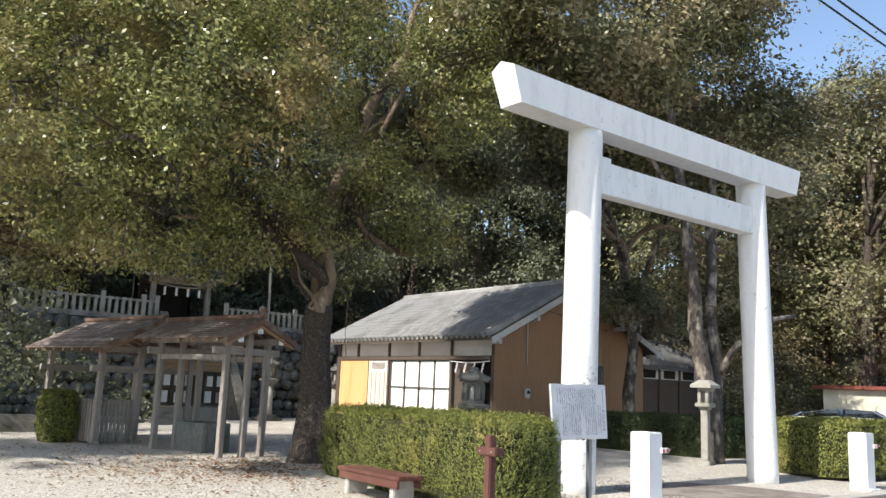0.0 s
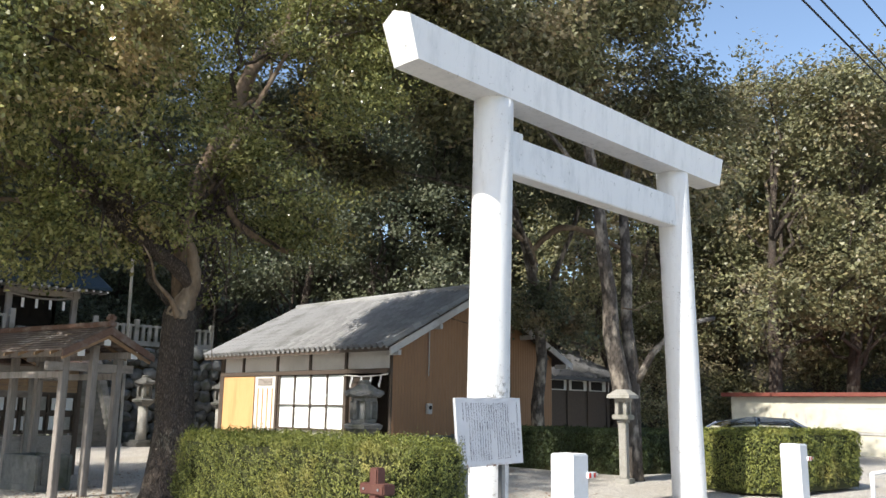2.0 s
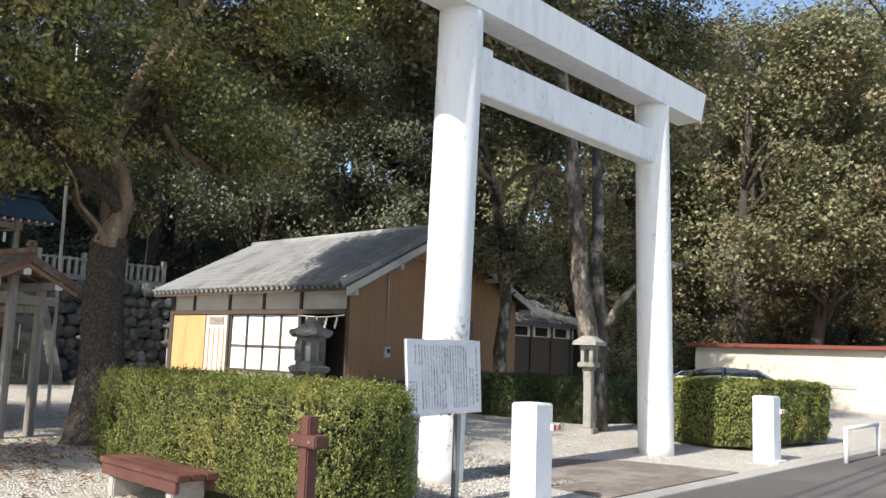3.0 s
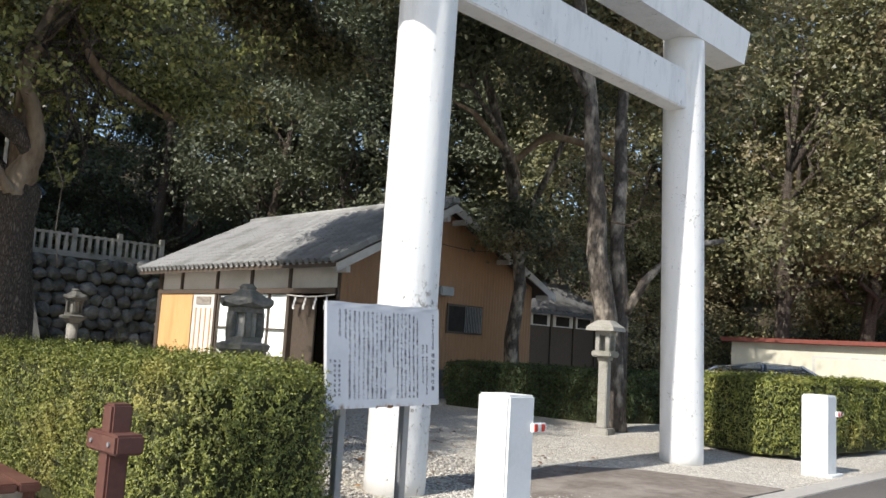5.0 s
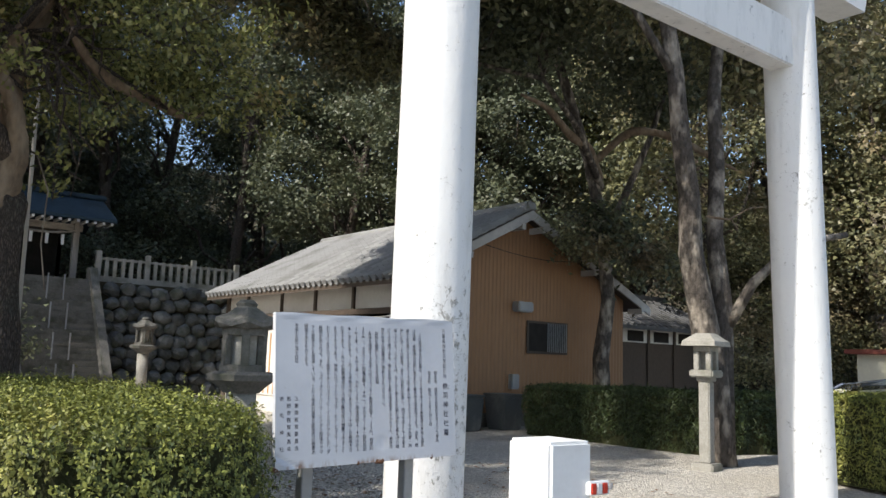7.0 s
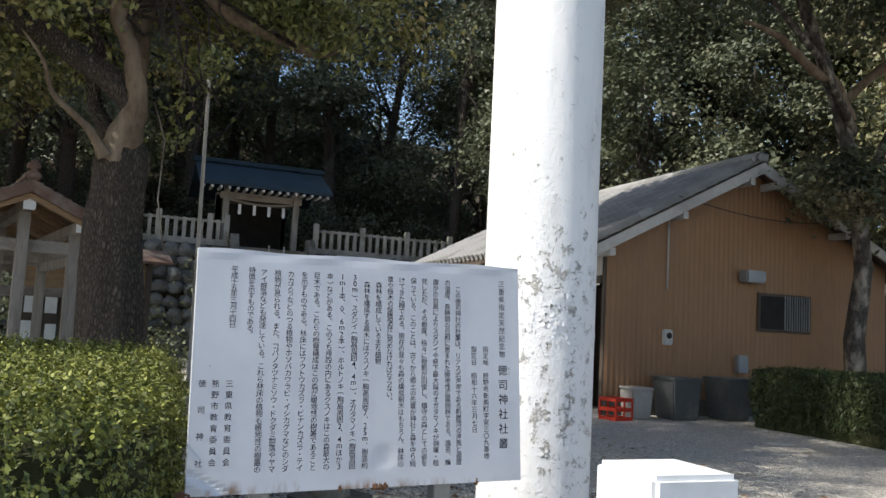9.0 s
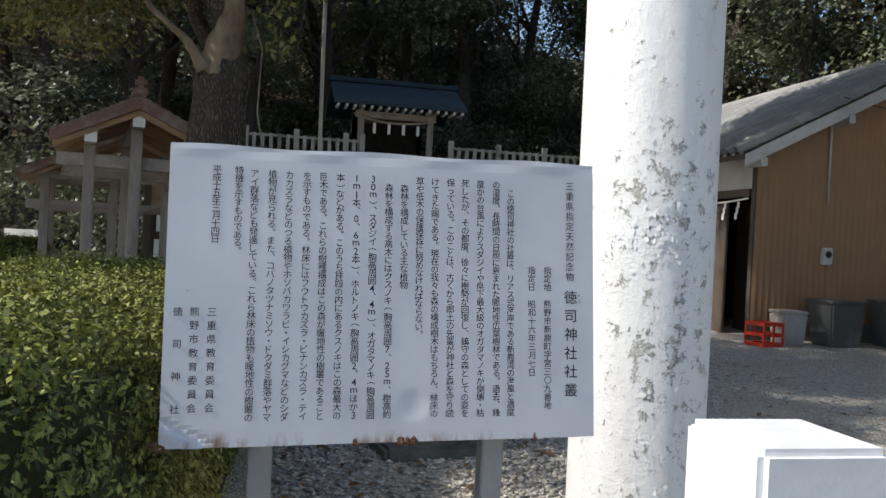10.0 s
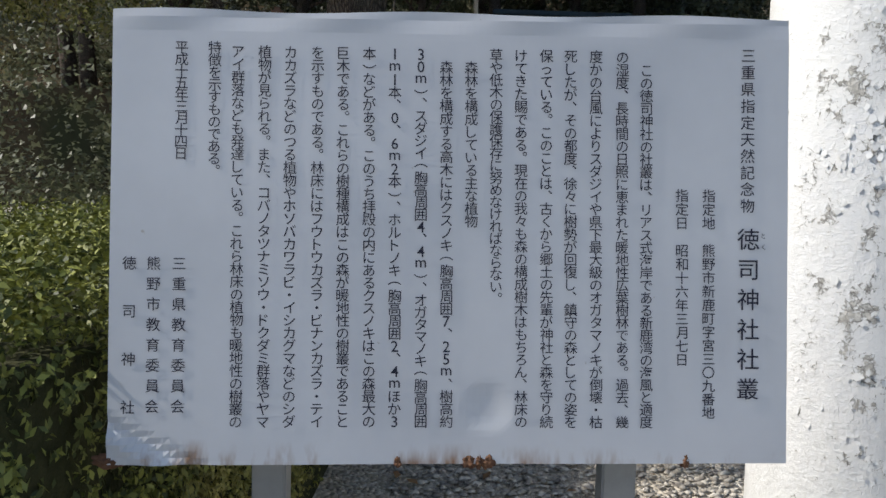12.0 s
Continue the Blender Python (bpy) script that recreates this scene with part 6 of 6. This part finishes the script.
def bin_box(x, w, h, m, label):
    b = thing("waste_bin", label, "bin", (x, 18.85, 0.13))
    bm = bmesh.new()
    lo = [bm.verts.new((sx * w * 0.42, sy * w * 0.42, 0)) for sx, sy in ((-1, -1), (1, -1), (1, 1), (-1, 1))]
    hi = [bm.verts.new((sx * w * 0.5, sy * w * 0.5, h)) for sx, sy in ((-1, -1), (1, -1), (1, 1), (-1, 1))]
    for k in range(4):
        bm.faces.new((lo[k], lo[(k + 1) % 4], hi[(k + 1) % 4], hi[k]))
    bm.faces.new(lo[::-1])
    bm.faces.new(hi)
    bmesh.ops.bevel(bm, geom=bm.edges[:], offset=0.03, segments=2, affect='EDGES')
    part("tub", bm, m, b)
    part("lid", boxed(-w * 0.53, w * 0.53, -w * 0.53, w * 0.53, h, h + 0.05, 0.02), m, b)


bin_box(18.35, 0.45, 0.52, M_CONCRETE, "squat pale grey bin against the house")
bin_box(19.25, 0.66, 0.72, M_BIN, "large grey plastic tub against the house")
bin_box(20.45, 0.66, 0.74, M_BIN, "large grey plastic tub against the house")


def low_notice():
    n = thing("small_notice", "small white notice plate on a low stone kerb under the trees", "notice", (5.1, 24.6, 0.12), -12)
    part("kerb", boxed(-1.8, 2.4, -0.15, 0.15, -0.05, 0.45, 0.03), M_GRANITE_DARK, n)
    part("plate", boxed(-0.35, 0.35, -0.02, 0.02, 0.75, 1.25, 0.006), M_WHITE, n)
    for x in (-0.25, 0.25):
        part("leg", boxed(x - 0.02, x + 0.02, 0.021, 0.06, 0.4, 1.2), M_DARKWOOD, n)


low_notice()


def gable_wire():
    bm = bmesh.new()
    tube(bm, [(24.3 - 0.62 * k, 19.05, 4.35 - 0.25 * math.sin(math.pi * k / 8)) for k in range(9)], [0.009] * 9, 5)
    solo("service_wire", bm, M_RUBBER, "thin black service wire slung across the ochre gable", "cable", "overhead cables")


gable_wire()


# ---- wires overhead ----
def wires():
    for (a, b, sag) in (((-20, 4.7, 7.6), (45, 7.9, 9.2), 0.3), ((-20, 4.5, 7.9), (45, 7.5, 9.6), 0.3), ((-20, 4.9, 7.7), (45, 8.2, 9.3), 0.35)):
        bm = bmesh.new()
        a, b = Vector(a), Vector(b)
        d = b - a
        tube(bm, [a + d * (i / 24) - Vector((0, 0, sag * math.sin(math.pi * i / 24))) for i in range(25)], [0.018] * 25, 5)
        solo("overhead_wire", bm, M_RUBBER, "black overhead utility cable against the sky", "cable", "overhead cables")


wires()


# ---- roof tiles and boulders: pieces, last ----
def roof_tiles():
    house = bpy.data.objects["shrine_house"]
    slope = (RIDGE - EAVE) / (RX - 17.5)
    ang = math.atan(slope)
    ln = (RX - 17.5) / math.cos(ang)
    rows, cols = 14, 38
    tw, tl = 9.7 / cols, ln / rows
    bm = bmesh.new()
    prof = [(0.0, -0.03), (0.08, -0.06), (0.30, -0.07), (0.50, -0.06), (0.56, -0.02), (0.62, 0.04), (0.78, 0.075), (0.94, 0.04), (1.0, -0.03)]
    up = [bm.verts.new((0.0, p * tw, 0.072 + q)) for p, q in prof]
    dn = [bm.verts.new((-tl * 1.12, p * tw, 0.086 + q)) for p, q in prof]
    dl = [bm.verts.new((-tl * 1.12, p * tw, 0.058 + q)) for p, q in prof]
    for k in range(len(prof) - 1):
        bm.faces.new((up[k], up[k + 1], dn[k + 1], dn[k]))
        bm.faces.new((dn[k], dn[k + 1], dl[k + 1], dl[k]))
    bmesh.ops.recalc_face_normals(bm, faces=bm.faces)
    me = bpy.data.meshes.new("roof_tile")
    bm.to_mesh(me)
    bm.free()
    me.materials.append(M_TILE)
    count = 0
    rng = random.Random(3)
    rest = bmesh.new()
    base = pose(RX, 0, RIDGE, 0, -math.degrees(ang), 0)
    for c in range(cols):
        for r in range(rows):
            m = base @ pose(-r * tl, 19.0 + c * tw, rng.uniform(-0.003, 0.004), rng.uniform(-0.4, 0.4), rng.uniform(-0.3, 0.3), rng.uniform(-0.3, 0.3))
            if c < 21:
                ob = new("roof_tile", me)
                ob.parent = house
                ob.matrix_basis = m
            else:
                k = len(rest.verts)
                rest.from_mesh(me)
                rest.verts.ensure_lookup_table()
                bmesh.ops.transform(rest, matrix=m, verts=rest.verts[k:])
    ob = part("roof_tiles", rest, M_TILE, house)
    ob["kind"] = "stuff"


roof_tiles()


def boulders():
    rng = np.random.default_rng(9)
    shapes = []
    for s in range(6):
        bm = bmesh.new()
        bmesh.ops.create_icosphere(bm, subdivisions=2, radius=0.5)
        for v in bm.verts:
            v.co *= 1 + 0.35 * noise.noise(v.co * 2.0 + Vector((s * 5, 0, 0)))
        me = bpy.data.meshes.new("boulder")
        bm.to_mesh(me)
        bm.free()
        me.materials.append(M_STONE)
        shapes.append(me)
    for nm, x0, x1 in (("terrace_wall_east", 15.9, 22.6), ("terrace_wall_west", 6.0, 13.1)):
        wall = bpy.data.objects[nm]
        z = 0.3
        while z < 3.85:
            x = x0 + rng.uniform(0, 0.3)
            while x < x1:
                w = rng.uniform(0.38, 0.68)
                ob = new("boulder", shapes[int(rng.integers(6))])
                ob.parent = wall
                ob.matrix_basis = Matrix.LocRotScale((x + w / 2, 34.05 - 0.05 * (3.9 - z) + rng.uniform(-0.06, 0.06), z + rng.uniform(-0.06, 0.06)), Euler((rng.uniform(-0.4, 0.4), rng.uniform(-0.5, 0.5), rng.uniform(0, 6))), (w * 1.12, 0.6, 0.5 * rng.uniform(0.85, 1.2)))
                x += w * 0.95
            z += 0.42


boulders()


def gravel_stones():
    """Loose stones of the court where the walk ends, and dry leaves on them."""
    rng = np.random.default_rng(41)
    n = 19000
    x = rng.uniform(9.3, 13.6, n)
    y = 9.0 + 6.0 * rng.random(n) ** 1.5
    keep = ~((x > 11.15) & (x < 11.9) & (y > 9.85) & (y < 10.55)) & ~((x < 9.9) & (y < 13.5))
    x, y = x[keep], y[keep]
    n = len(x)
    z = np.array([ground_z(a, b) for a, b in zip(x, y)]) + 0.008
    r = rng.uniform(0.008, 0.022, n)
    unit = np.array([(1, 0, 0), (-1, 0, 0), (0, 1, 0), (0, -1, 0), (0, 0, 1), (0, 0, -1)], float)
    tri = np.array([(0, 2, 4), (2, 1, 4), (1, 3, 4), (3, 0, 4), (2, 0, 5), (1, 2, 5), (3, 1, 5), (0, 3, 5)])
    ang = rng.uniform(0, math.pi, n)
    c, s = np.cos(ang), np.sin(ang)
    jit = unit[None] * (1 + rng.normal(0, 0.25, (n, 6, 1))) + rng.normal(0, 0.15, (n, 6, 3))
    px = jit[:, :, 0] * c[:, None] - jit[:, :, 1] * s[:, None]
    py = jit[:, :, 0] * s[:, None] + jit[:, :, 1] * c[:, None]
    co = np.stack([px * r[:, None] * 1.3 + x[:, None], py * r[:, None] + y[:, None], jit[:, :, 2] * r[:, None] * 0.65 + z[:, None]], 2)
    faces = (tri[None] + (np.arange(n) * 6)[:, None, None]).reshape(-1)
    me = bpy.data.meshes.new("gravel_stones")
    me.vertices.add(n * 6)
    me.vertices.foreach_set("co", co.astype(np.float32).ravel())
    me.loops.add(n * 24)
    me.loops.foreach_set("vertex_index", faces.astype(np.int32))
    me.polygons.add(n * 8)
    me.polygons.foreach_set("loop_start", np.arange(0, n * 24, 3, dtype=np.int32))
    me.update(calc_edges=True)
    m, nt, p = links_of("loose_stones")
    geo = nt.nodes.new("ShaderNodeNewGeometry")
    nt.links.new(mix_colour(nt, geo.outputs["Random Per Island"], (0.20, 0.18, 0.16), (0.66, 0.62, 0.55)), p.inputs["Base Color"])
    p.inputs["Roughness"].default_value = 0.9
    me.materials.append(m)
    tagged(new("gravel_stones", me), "loose beige and grey gravel stones on the court", "gravel", kind="stuff")


gravel_stones()


def fallen_leaves():
    """Dry leaves lying on the gravel under the old tree and along the hedge."""
    rng = np.random.default_rng(52)
    n = 5200
    near = rng.random(n) < 0.55
    x = np.where(near, rng.normal(7.4, 1.6, n), rng.uniform(1.0, 16.0, n))
    y = np.where(near, rng.normal(14.2, 1.3, n), rng.uniform(10.0, 21.0, n))
    keep = (y > 9.4) & ~((x > 7.9) & (x < 9.9) & (y < 13.6))
    pts = np.column_stack([x, y, [ground_z(a, b) + 0.022 for a, b in zip(x, y)]])[keep]
    me = leaf_mesh("fallen_leaves", pts, np.tile(np.array((0, 0, 3.0)), (len(pts), 1)), 0.075, rng)
    me.materials.append(M_DRY)
    tagged(new("fallen_leaves", me), "dry brown leaves scattered on the gravel", "leaves", kind="stuff")


fallen_leaves()
